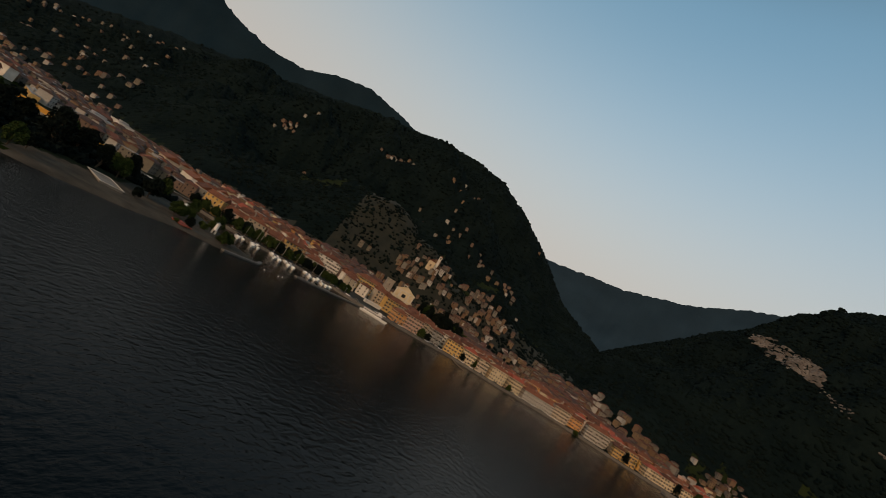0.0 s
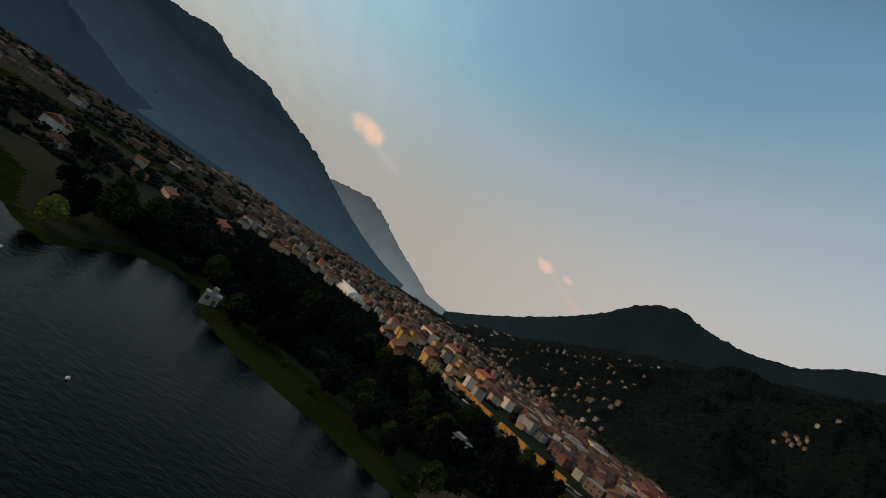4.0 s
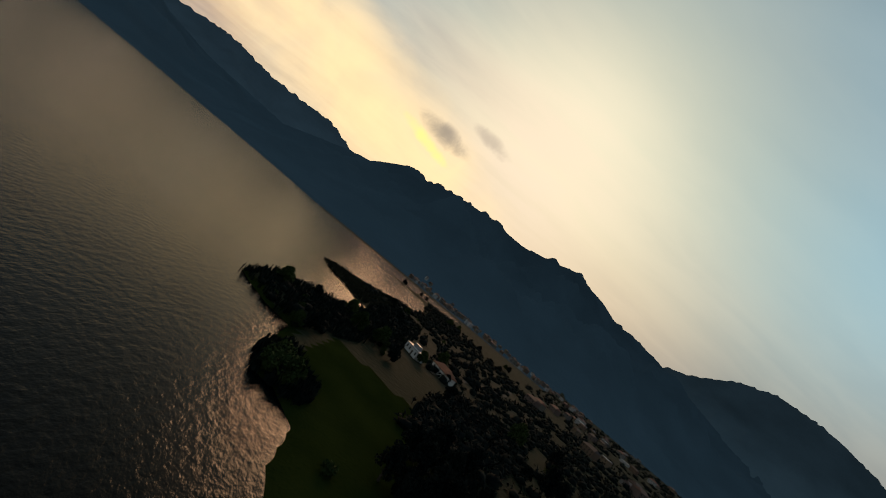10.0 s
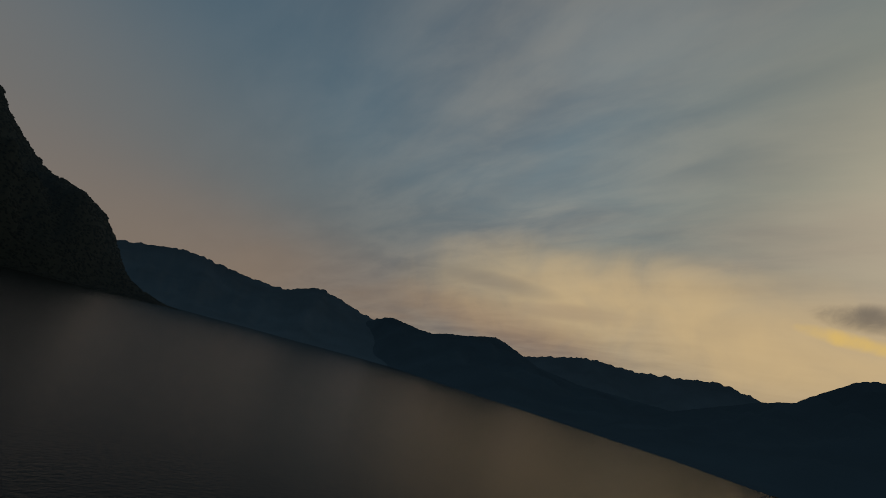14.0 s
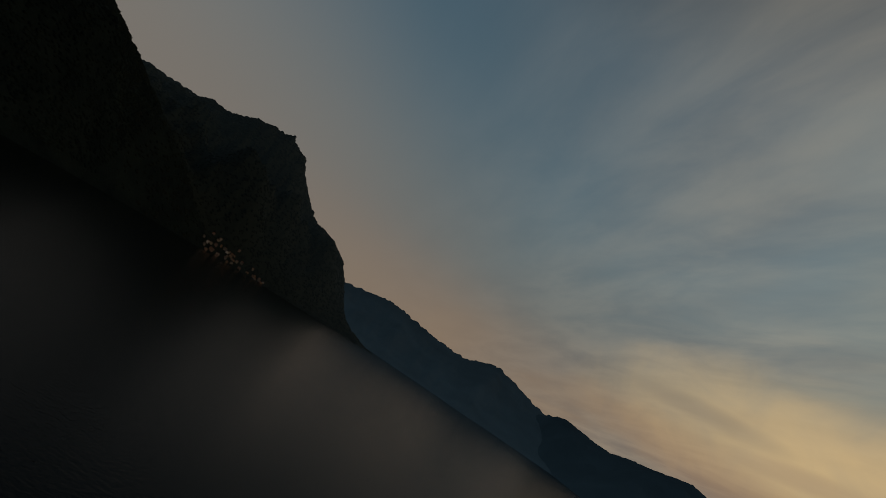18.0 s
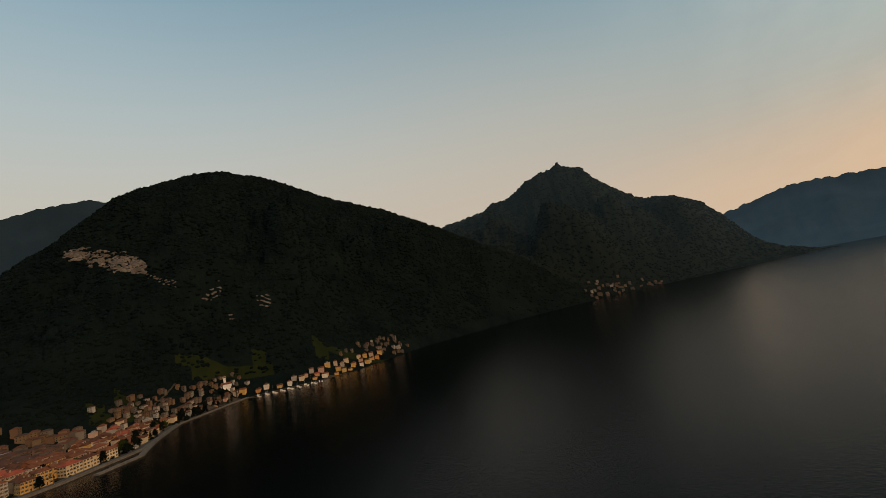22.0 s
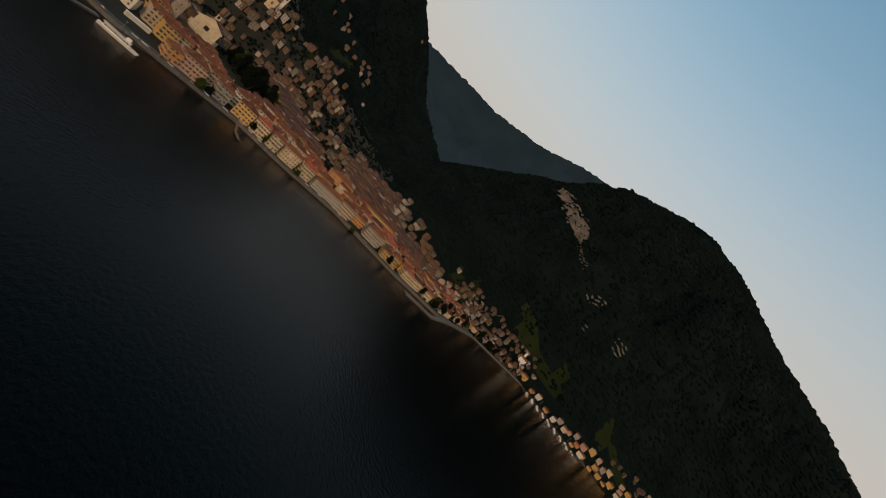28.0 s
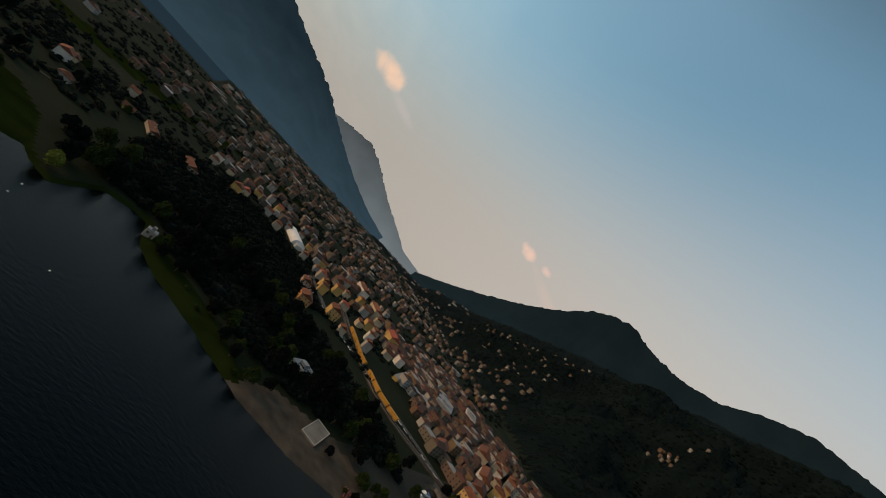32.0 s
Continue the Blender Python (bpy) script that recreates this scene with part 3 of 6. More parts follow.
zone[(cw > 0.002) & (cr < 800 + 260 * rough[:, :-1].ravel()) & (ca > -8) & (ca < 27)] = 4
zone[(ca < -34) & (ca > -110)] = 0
# far cape slopes wear the foliage that glows as painted haze
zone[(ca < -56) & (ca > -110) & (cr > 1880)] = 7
for lawn in LAWNS:
    zone[in_polygon(cx / K, cy / K, lawn)] = 1
for field in FIELDS:
    zone[in_polygon(cx / K, cy / K, field)] = 2
zone[in_polygon(cx / K, cy / K, REEDS)] = 6
zone[(cs < 2.5) & (cs > -20) & (cr < 1400) & (ca > -48) & (cx > 100)] = 5
zone[(cs < 2.5) & (cs > -20) & (cx < 100) & (cx > -165) & (cr < 400)] = 1
zone[in_polygon(cx / K, cy / K, [(70, 62), (126, 55), (146, 58), (150, 76), (128, 79), (105, 88), (80, 84), (70, 74)])] = 5
# the hazy hills across and down the lake stand apart from the near land
distant = ((cr > 1500) & (ca > 112)) | ((cs > -40) & (cr > 1000) & ((ca > 150) | (ca < -107)))
# base colour, then the glow painted on as haze
far_blue = far_haze_material("blue_range_haze_glow", (0.009, 0.013, 0.017), (0.012, 0.024, 0.034), 1.9, 0.75)
far_sunset = far_haze_material("blue_hills_haze_glow", (0.006, 0.009, 0.012), (0.0085, 0.0185, 0.028))
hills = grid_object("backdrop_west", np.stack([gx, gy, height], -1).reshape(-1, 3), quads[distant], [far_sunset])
tagged(hills, "dark blue wooded hills across the lake under the sunset", "hills", kind="structure")
near_land = ~distant
zone, quads = zone[near_land], quads[near_land]
land = grid_object("ground", np.stack([gx, gy, height], -1).reshape(-1, 3), quads, [M[k] for k in ("forest", "grass", "hayfield", "plain", "town_ground", "shore", "reed", "leaf_haze_glow")], zone)
tagged(land, "wooded mountain slopes, meadows and shore round a lake", "ground", kind="structure")

# water: one sheet, out to the far shores
rings = [0.0] + [20 * 1.16 ** i for i in range(38)]
wv, wf, seg = [(0, 0, 0)], [], 96
for r in rings[1:]:
    wv += [(r * math.cos(2 * math.pi * i / seg), r * math.sin(2 * math.pi * i / seg), 0) for i in range(seg)]
wf += [(0, 1 + i, 1 + (i + 1) % seg) for i in range(seg)]
for k in range(len(rings) - 2):
    a, b = 1 + k * seg, 1 + (k + 1) * seg
    wf += [(a + i, b + i, b + (i + 1) % seg, a + (i + 1) % seg) for i in range(seg)]
tagged(mesh_object("water", wv, wf, M["water"], smooth=True), "dark rippled lake water reflecting the dusk sky", "lake", kind="structure")


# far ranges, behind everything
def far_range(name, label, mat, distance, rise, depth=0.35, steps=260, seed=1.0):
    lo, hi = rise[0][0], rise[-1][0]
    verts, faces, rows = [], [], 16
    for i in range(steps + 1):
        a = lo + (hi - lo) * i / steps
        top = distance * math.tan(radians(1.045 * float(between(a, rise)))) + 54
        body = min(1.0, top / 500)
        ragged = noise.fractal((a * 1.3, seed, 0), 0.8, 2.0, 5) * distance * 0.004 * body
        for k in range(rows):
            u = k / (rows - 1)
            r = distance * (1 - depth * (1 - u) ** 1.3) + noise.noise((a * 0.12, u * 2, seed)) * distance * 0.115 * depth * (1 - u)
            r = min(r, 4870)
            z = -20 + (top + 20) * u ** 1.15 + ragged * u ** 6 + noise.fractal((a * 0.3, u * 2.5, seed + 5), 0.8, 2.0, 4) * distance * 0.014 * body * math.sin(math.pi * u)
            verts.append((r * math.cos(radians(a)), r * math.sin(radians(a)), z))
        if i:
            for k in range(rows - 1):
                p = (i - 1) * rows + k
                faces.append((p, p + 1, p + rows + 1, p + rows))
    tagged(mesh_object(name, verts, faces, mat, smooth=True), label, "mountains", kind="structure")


# each range gives off a faint bluish glow, its painted haze
far_pale = far_haze_material("pale_range_haze_glow", (0.02, 0.026, 0.032), (0.07, 0.084, 0.094), 1.9, 0.6)
far_east = far_haze_material("blue_green_range_haze_glow", (0.008, 0.012, 0.015), (0.009, 0.016, 0.021))
far_dusk = far_haze_material("dusky_range_haze_glow", (0.01, 0.014, 0.018), (0.013, 0.026, 0.038))
far_ridge = far_haze_material("wooded_ridge_haze_glow", (0.006, 0.009, 0.0095), (0.0045, 0.0095, 0.0125))
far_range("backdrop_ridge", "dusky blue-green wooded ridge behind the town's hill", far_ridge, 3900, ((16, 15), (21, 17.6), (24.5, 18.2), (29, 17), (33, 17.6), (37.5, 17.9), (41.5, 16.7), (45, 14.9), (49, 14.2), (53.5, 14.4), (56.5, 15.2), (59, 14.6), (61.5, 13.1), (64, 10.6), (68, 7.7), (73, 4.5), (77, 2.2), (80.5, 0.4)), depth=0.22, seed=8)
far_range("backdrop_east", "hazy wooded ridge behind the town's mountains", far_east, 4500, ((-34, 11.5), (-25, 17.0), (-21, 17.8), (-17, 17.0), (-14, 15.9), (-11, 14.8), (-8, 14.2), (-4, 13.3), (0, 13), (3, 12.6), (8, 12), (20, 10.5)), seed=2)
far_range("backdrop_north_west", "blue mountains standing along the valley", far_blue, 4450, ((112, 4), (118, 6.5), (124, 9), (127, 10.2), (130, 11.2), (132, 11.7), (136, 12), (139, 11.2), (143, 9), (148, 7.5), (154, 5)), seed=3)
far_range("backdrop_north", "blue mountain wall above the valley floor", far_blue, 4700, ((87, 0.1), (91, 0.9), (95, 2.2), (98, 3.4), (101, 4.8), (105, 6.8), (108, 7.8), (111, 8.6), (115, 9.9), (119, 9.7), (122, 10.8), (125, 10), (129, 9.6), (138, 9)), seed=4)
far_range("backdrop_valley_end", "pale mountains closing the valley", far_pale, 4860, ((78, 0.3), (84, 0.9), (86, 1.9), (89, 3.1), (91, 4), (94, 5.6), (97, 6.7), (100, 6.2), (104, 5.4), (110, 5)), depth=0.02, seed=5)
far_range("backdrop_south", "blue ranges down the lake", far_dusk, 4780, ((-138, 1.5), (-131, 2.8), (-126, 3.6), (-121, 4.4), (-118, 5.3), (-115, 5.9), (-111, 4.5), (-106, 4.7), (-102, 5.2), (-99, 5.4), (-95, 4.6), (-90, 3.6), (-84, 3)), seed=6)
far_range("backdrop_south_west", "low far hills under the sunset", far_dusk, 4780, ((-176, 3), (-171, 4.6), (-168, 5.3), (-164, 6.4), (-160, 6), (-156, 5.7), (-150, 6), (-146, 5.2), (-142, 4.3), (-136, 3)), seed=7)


# ---- trees ----
def leaf_cloud(shape, rng, centre, radius, count, size, flat=0.8):
    """Leaf sprays scattered through a rounded clump."""
    for _ in range(count):
        d = Vector(rng.normal(0, 1, 3)).normalized() * radius * float(rng.uniform(0.45, 1.0)) ** 0.6
        c = Vector(centre) + Vector((d.x, d.y, d.z * flat))
        q = Euler(rng.uniform(0, 6.28, 3).tolist()).to_quaternion()
        s = size * float(rng.uniform(0.6, 1.3))
        shape.add([c + q @ Vector(p) for p in ((-s, -s * 0.6, 0), (s * 0.9, -s * 0.5, 0.15 * s), (s, s * 0.6, 0), (-s * 0.8, s * 0.7, 0.2 * s))], ((0, 1, 2, 3),))


def tree_prototype(seed, tall, wide, kind):
    rng = np.random.default_rng(seed)
    trunk, crown = Shape(), Shape()
    lean = rng.normal(0, 0.03 * tall, 2)
    knee = (lean[0] * 0.4, lean[1] * 0.4, tall * 0.3)
    top = (lean[0], lean[1], tall * 0.72)
    r = 0.028 * tall
    trunk.tube((0, 0, -0.6), knee, r * 1.3, r, 7).tube(knee, top, r, r * 0.3, 7)
    if kind == "cypress":
        for i in range(15):
            z = tall * (0.06 + 0.92 * i / 14)
            rad = wide * 0.5 * math.sin(math.pi * (0.1 + 0.86 * (i / 14)) ** 0.8) + 0.15
            leaf_cloud(crown, rng, (float(rng.normal(0, 0.1)), float(rng.normal(0, 0.1)), z), rad, 46, 0.34, 1.2)
    elif kind == "bush":
        for _ in range(9):
            a, d = rng.uniform(0, 6.28), wide * 0.32 * math.sqrt(rng.uniform())
            leaf_cloud(crown, rng, (d * math.cos(a), d * math.sin(a), tall * float(rng.uniform(0.25, 0.62))), wide * 0.26, 60, 0.3)
    else:
        limbs = 11
        for i in range(limbs):
            a = i * 2.4 + float(rng.uniform(-0.4, 0.4))
            z0 = tall * (0.12 + 0.5 * i / limbs)
            reach = wide * 0.36 * float(rng.uniform(0.7, 1.15)) * (1.05 - 0.45 * i / limbs)
            tip = (reach * math.cos(a), reach * math.sin(a), z0 + tall * 0.16)
            trunk.tube((lean[0] * 0.5, lean[1] * 0.5, z0), tip, r * 0.45, r * 0.12, 5)
            leaf_cloud(crown, rng, tip, wide * float(rng.uniform(0.17, 0.25)), 74, 0.42)
            leaf_cloud(crown, rng, (tip[0] * 0.6, tip[1] * 0.6, tip[2] + tall * 0.09), wide * 0.18, 46, 0.42)
        for _ in range(6):
            a, d = rng.uniform(0, 6.28), wide * 0.2 * rng.uniform()
            leaf_cloud(crown, rng, (d * math.cos(a), d * math.sin(a), tall * float(rng.uniform(0.68, 0.9))), wide * 0.19, 60, 0.42)
    return trunk, crown


TREES = {}
for key, seed, tall, wide, kind, leaf, label, category in (
    ("broad", 11, 11.0, 9.5, "tree", "leaf", "broad dark green deciduous tree near the lakeshore", "tree"),
    ("round", 12, 9.0, 8.0, "tree", "leaf_dark", "rounded dark leafy tree with a dense crown", "tree"),
    ("tall", 13, 14.5, 8.5, "tree", "leaf_dark", "tall dark lakeside tree with uneven crown", "tree"),
    ("plane", 14, 8.5, 7.5, "tree", "leaf", "trimmed leafy promenade tree beside the quay", "tree"),
    ("bright", 15, 8.5, 7.5, "tree", "leaf_light", "yellow-green willow standing out among dark trees", "tree"),
    ("cypress", 16, 13.0, 3.4, "cypress", "leaf_dark", "narrow dark cypress tree", "tree"),
    ("bush", 17, 3.4, 5.0, "bush", "leaf", "low green bush at the water's edge", "bush")):
    trunk, crown = tree_prototype(seed, tall, wide, kind)
    TREES[key] = (trunk.data("trunk", [M["bark"]]), crown.data("crown", [M[leaf]]), label, category)


def tree(key, x, y, size=1.0, turn=None, group="", z=None):
    """A tree at a place in metres."""
    trunk, crown, label, category = TREES[key]
    thing = new("bush" if key == "bush" else "tree")
    thing.matrix_basis = Matrix.LocRotScale((x, y, ground(x, y) if z is None else z), Euler((0, 0, random.uniform(0, 6.28) if turn is None else turn)), (size, size, size * random.uniform(0.9, 1.12)))
    placed("trunk", trunk, thing)
    placed("crown", crown, thing)
    return tagged(thing, label, category, group or "lakeside trees")


random.seed(3)
wood_spots = []


def scatter(count, corners, keys, lo=0.7, hi=1.2, gap=4.5, group="lakeside trees", land_only=2.0):
    corners = [(K * a, K * b) for a, b in corners]
    xs, ys = [c[0] for c in corners], [c[1] for c in corners]
    made = tries = 0
    while made < count and tries < count * 30:
        tries += 1
        x, y = random.uniform(min(xs), max(xs)), random.uniform(min(ys), max(ys))
        if not in_polygon(np.array([x]), np.array([y]), corners)[0] or shore_distance([x], [y])[0] < land_only:
            continue
        if any((x - a) ** 2 + (y - b) ** 2 < gap * gap for a, b in wood_spots):
            continue
        wood_spots.append((x, y))
        tree(random.choice(keys), x, y, random.uniform(lo, hi), group=group)
        made += 1


# the wood along the north shore
scatter(82, [(-14, 84), (-4, 104), (10, 110), (22, 94), (46, 92), (76, 80), (120, 84), (150, 100), (140, 128), (96, 150), (60, 170), (20, 160), (-20, 140), (-36, 108)], ("broad", "round", "tall", "round"), 0.8, 1.25, 4.8)
scatter(16, [(18, 94), (46, 80), (72, 70), (80, 84), (46, 96), (24, 104)], ("round", "broad", "bush"), 0.6, 0.9, 4.0)
tree("bright", -15, 122, 1.0)
# the peninsula
scatter(20, [(-72, 84), (-56, 80), (-44, 90), (-54, 104), (-72, 100)], ("round", "tall", "broad"), 0.6, 0.9, 4.2)
scatter(10, [(-72, 57), (-62, 58), (-60, 64), (-74, 64)], ("bush",), 0.8, 1.4, 2.0, land_only=0.6)
scatter(16, [(-136, 60), (-100, 42), (-88, 56), (-92, 76), (-118, 84), (-134, 74)], ("round", "broad", "bush", "bush"), 0.5, 0.85, 3.4, land_only=1.0)
scatter(16, [(-230, 66), (-204, 44), (-168, 74), (-130, 92), (-120, 128), (-180, 140), (-260, 110)], ("round", "broad", "bush", "bush"), 0.5, 0.9, 4.2, land_only=1.0)
scatter(18, [(-130, 100), (-90, 104), (-60, 118), (-40, 150), (-70, 215), (-150, 190)], ("round", "broad", "tall"), 0.6, 1.05, 5.5)
scatter(6, [(-330, 116), (-440, 122), (-420, 210), (-240, 190)], ("round", "broad"), 0.7, 1.1, 7.0)
scatter(6, [(-460, 72), (-450, 110), (-480, 140), (-478, 96)], ("round", "bush"), 0.6, 0.9, 4.0, land_only=0.5)
for x, y, s in ((-44, 82, 0.62), (-50, 74, 0.3), (-38, 71.5, 0.35), (-27, 76, 0.4)):
    tree("round" if s > 0.5 else "bush", K * x, K * y, s * 1.3 if s > 0.5 else s * 2.4)


# ---- woods, too many trees to count ----
def clump_mesh(name, label, spots, leaf, category="woods", sprays=0):
    """Low rounded tree crowns with broken outlines, one after another in one mesh."""
    rng = np.random.default_rng(len(spots))
    t = (1 + 5 ** 0.5) / 2
    ico = np.array([(-1, t, 0), (1, t, 0), (-1, -t, 0), (1, -t, 0), (0, -1, t), (0, 1, t), (0, -1, -t), (0, 1, -t), (t, 0, -1), (t, 0, 1), (-t, 0, -1), (-t, 0, 1)]) / 1.9
    tris = np.array([(0, 11, 5), (0, 5, 1), (0, 1, 7), (0, 7, 10), (0, 10, 11), (1, 5, 9), (5, 11, 4), (11, 10, 2), (10, 7, 6), (7, 1, 8), (3, 9, 4), (3, 4, 2), (3, 2, 6), (3, 6, 8), (3, 8, 9), (4, 9, 5), (2, 4, 11), (6, 2, 10), (8, 6, 7), (9, 8, 1)])
    spots = np.asarray(spots)
    n = len(spots)
    v = ico[None] * rng.uniform(0.62 if sprays else 0.8, 1.35 if sprays else 1.2, (n, 12, 1)) * spots[:, None, 3:4] * np.stack([np.ones(n), np.ones(n), rng.uniform(0.6, 1.1, n) * (1.0 if sprays else 0.85)], -1)[:, None]
    v = v + spots[:, None, :3] + np.stack([0 * spots[:, 3], 0 * spots[:, 3], spots[:, 3] * (0.15 if sprays else -0.3)], -1)[:, None]
    f = tris[None] + 12 * np.arange(n)[:, None, None]
    if sprays:
        # sprays of leaves standing out all round each crown
        d = rng.normal(0, 1, (n, sprays, 3))
        d /= np.linalg.norm(d, axis=2, keepdims=True)
        c = spots[:, None, :3] + d * spots[:, None, 3:4] * rng.uniform(0.7, 1.15, (n, sprays, 1)) * (1, 1, 0.85) + spots[:, None, 3:4] * (0, 0, 0.3)
        e1, e2 = rng.normal(0, 0.2, (2, n, sprays, 3)) * spots[:, None, 3:4]
        leaves = np.stack([c - e1, c + e2, c + e1 * 1.1], 2).reshape(-1, 3)
        first = v.shape[0] * 12
        v = np.concatenate([(v * 0.86 + 0.14 * (spots[:, None, :3])).reshape(-1, 3), leaves])
        f = np.concatenate([f.reshape(-1, 3), first + np.arange(len(leaves)).reshape(-1, 3)])
    return tagged(grid_object(name, v.reshape(-1, 3), f.reshape(-1, 3), [M[leaf]], smooth=True), label, category, kind="stuff")


def woods(count, a0, a1, r0, r1, size, seed, keep=lambda x, y, z: True, lean=0.7):
    rng = np.random.default_rng(seed)
    out = []
    for a, u, s in zip(rng.uniform(a0, a1, count), rng.uniform(0, 1, count), rng.uniform(*size, count)):
        r = K * (r0 + (r1 - r0) * u ** lean)
        x, y = r * math.cos(radians(a)), r * math.sin(radians(a))
        z = ground(x, y)
        if z > 1.0 and keep(x, y, z):
            out.append((x, y, z, s * (0.75 + 0.5 * r / (K * 1200))))
    return out


def off_fields(x, y, z):
    return noise.noise((x / 16, y / 16, 2.0)) > 0.1 or not any(in_polygon(np.array([x / K]), np.array([y / K]), f)[0] for f in FIELDS)


def thinned(x, y, z):
    if math.hypot(x, y) > 1420 and x < -0.4 * y:
        return False
    return noise.noise((x / 90, y / 90, 3.1)) > -0.12


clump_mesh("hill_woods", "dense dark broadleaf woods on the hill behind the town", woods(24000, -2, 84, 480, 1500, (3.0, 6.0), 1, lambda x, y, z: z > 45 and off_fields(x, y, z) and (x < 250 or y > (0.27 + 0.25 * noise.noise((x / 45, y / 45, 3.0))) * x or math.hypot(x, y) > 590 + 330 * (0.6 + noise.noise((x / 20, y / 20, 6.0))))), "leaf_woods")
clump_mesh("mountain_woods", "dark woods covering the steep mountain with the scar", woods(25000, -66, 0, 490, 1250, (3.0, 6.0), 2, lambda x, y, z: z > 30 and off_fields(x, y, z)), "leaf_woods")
clump_mesh("cape_woods", "dark woods on the mountain above the cape", woods(13000, -102, -58, 1000, 2150, (4.0, 7.0), 4), "leaf_haze_glow")
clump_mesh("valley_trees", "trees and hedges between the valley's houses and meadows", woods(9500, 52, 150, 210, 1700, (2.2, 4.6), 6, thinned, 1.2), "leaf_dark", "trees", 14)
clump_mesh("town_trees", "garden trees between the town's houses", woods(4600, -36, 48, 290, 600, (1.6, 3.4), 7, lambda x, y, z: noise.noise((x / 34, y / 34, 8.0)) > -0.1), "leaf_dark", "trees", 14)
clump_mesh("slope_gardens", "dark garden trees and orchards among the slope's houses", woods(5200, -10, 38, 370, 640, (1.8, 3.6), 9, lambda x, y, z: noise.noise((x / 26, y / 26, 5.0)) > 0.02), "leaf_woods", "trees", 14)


def polygon_spots(count, corners, size, seed, edge=3.0):
    rng = np.random.default_rng(seed)
    corners = [(K * a, K * b) for a, b in corners]
    a, b = np.array(corners).min(0), np.array(corners).max(0)
    x, y = rng.uniform(a[0], b[0], count), rng.uniform(a[1], b[1], count)
    ok = in_polygon(x, y, corners) & (shore_distance(x, y) > edge)
    return [(px, py, ground(px, py) + 0.5, s) for px, py, s in zip(x[ok].tolist(), y[ok].tolist(), rng.uniform(*size, int(ok.sum())).tolist())]


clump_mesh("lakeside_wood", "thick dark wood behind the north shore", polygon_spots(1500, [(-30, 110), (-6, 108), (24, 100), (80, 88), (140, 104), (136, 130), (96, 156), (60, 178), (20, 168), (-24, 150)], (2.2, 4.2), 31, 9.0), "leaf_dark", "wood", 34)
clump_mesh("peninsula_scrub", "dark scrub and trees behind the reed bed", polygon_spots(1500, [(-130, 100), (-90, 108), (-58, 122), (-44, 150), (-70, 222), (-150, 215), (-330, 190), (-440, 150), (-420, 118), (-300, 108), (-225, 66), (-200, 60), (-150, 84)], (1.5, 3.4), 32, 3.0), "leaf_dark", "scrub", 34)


# ---- reeds, standing dense along the low shores ----
def reed_bed(label, count, corners, tall, seed, leaf="reed", edge=0.3):
    """Tufts of upright blades, splayed and of uneven height."""
    rng = np.random.default_rng(seed)
    spots = polygon_spots(count, corners, tall, seed, edge)
    v, f = [], []
    for x, y, z, h in spots:
        for _ in range(5):
            a, lean, w = rng.uniform(0, 6.28), rng.uniform(0.1, 0.35) * h, rng.uniform(0.12, 0.3)
            ox, oy = x + rng.normal(0, 0.5), y + rng.normal(0, 0.5)
            c, s = math.cos(a), math.sin(a)
            k = len(v)
            top = z - 0.6 + h * rng.uniform(0.7, 1.2)
            v += [(ox - w * s, oy + w * c, z - 1.0), (ox + w * s, oy - w * c, z - 1.0), (ox + lean * c * 0.4 + w * s, oy + lean * s * 0.4 - w * c, (z + top) / 2), (ox + lean * c * 0.4 - w * s, oy + lean * s * 0.4 + w * c, (z + top) / 2), (ox + lean * c, oy + lean * s, top), (ox + lean * c + 0.1, oy + lean * s, top - 0.1)]
            f += [(k, k + 1, k + 2, k + 3), (k + 3, k + 2, k + 5, k + 4)]
    return tagged(mesh_object("reed_bed", v, f, M[leaf]), label, "reeds", kind="stuff")


FINGER_A = [(-98, 38), (-122, 41), (-142, 57), (-160, 66), (-225, 80), (-219, 97), (-135, 83), (-104, 68), (-86, 57), (-85, 50)]
FINGER_B = [(-201, 36), (-214, 42), (-246, 66), (-256, 84), (-175, 70), (-169, 60)]
reed_bed("dark reeds on the low spit reaching into the lake", 5200, FINGER_A, (1.6, 3.2), 41, "leaf_dark")
reed_bed("brownish reeds on the outer spit of the peninsula", 3400, FINGER_B, (1.6, 2.8), 42)
reed_bed("tall reeds and weeds beside the lawn's shore", 700, [(-72, 56), (-78, 60), (-68, 68), (-60, 68), (-60, 58)], (1.4, 2.8), 43, "leaf_dark", 0.1)
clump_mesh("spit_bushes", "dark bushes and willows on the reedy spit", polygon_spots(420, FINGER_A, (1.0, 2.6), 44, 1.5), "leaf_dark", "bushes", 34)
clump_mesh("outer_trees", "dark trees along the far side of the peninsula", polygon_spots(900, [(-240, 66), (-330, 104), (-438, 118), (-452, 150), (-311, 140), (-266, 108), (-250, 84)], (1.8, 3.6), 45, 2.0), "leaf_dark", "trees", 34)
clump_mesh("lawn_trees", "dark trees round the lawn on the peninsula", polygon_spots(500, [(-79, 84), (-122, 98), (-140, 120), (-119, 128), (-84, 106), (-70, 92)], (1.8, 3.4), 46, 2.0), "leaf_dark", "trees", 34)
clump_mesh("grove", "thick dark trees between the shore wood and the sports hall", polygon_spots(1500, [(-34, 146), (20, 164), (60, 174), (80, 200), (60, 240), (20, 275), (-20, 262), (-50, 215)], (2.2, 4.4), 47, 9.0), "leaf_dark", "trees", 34)


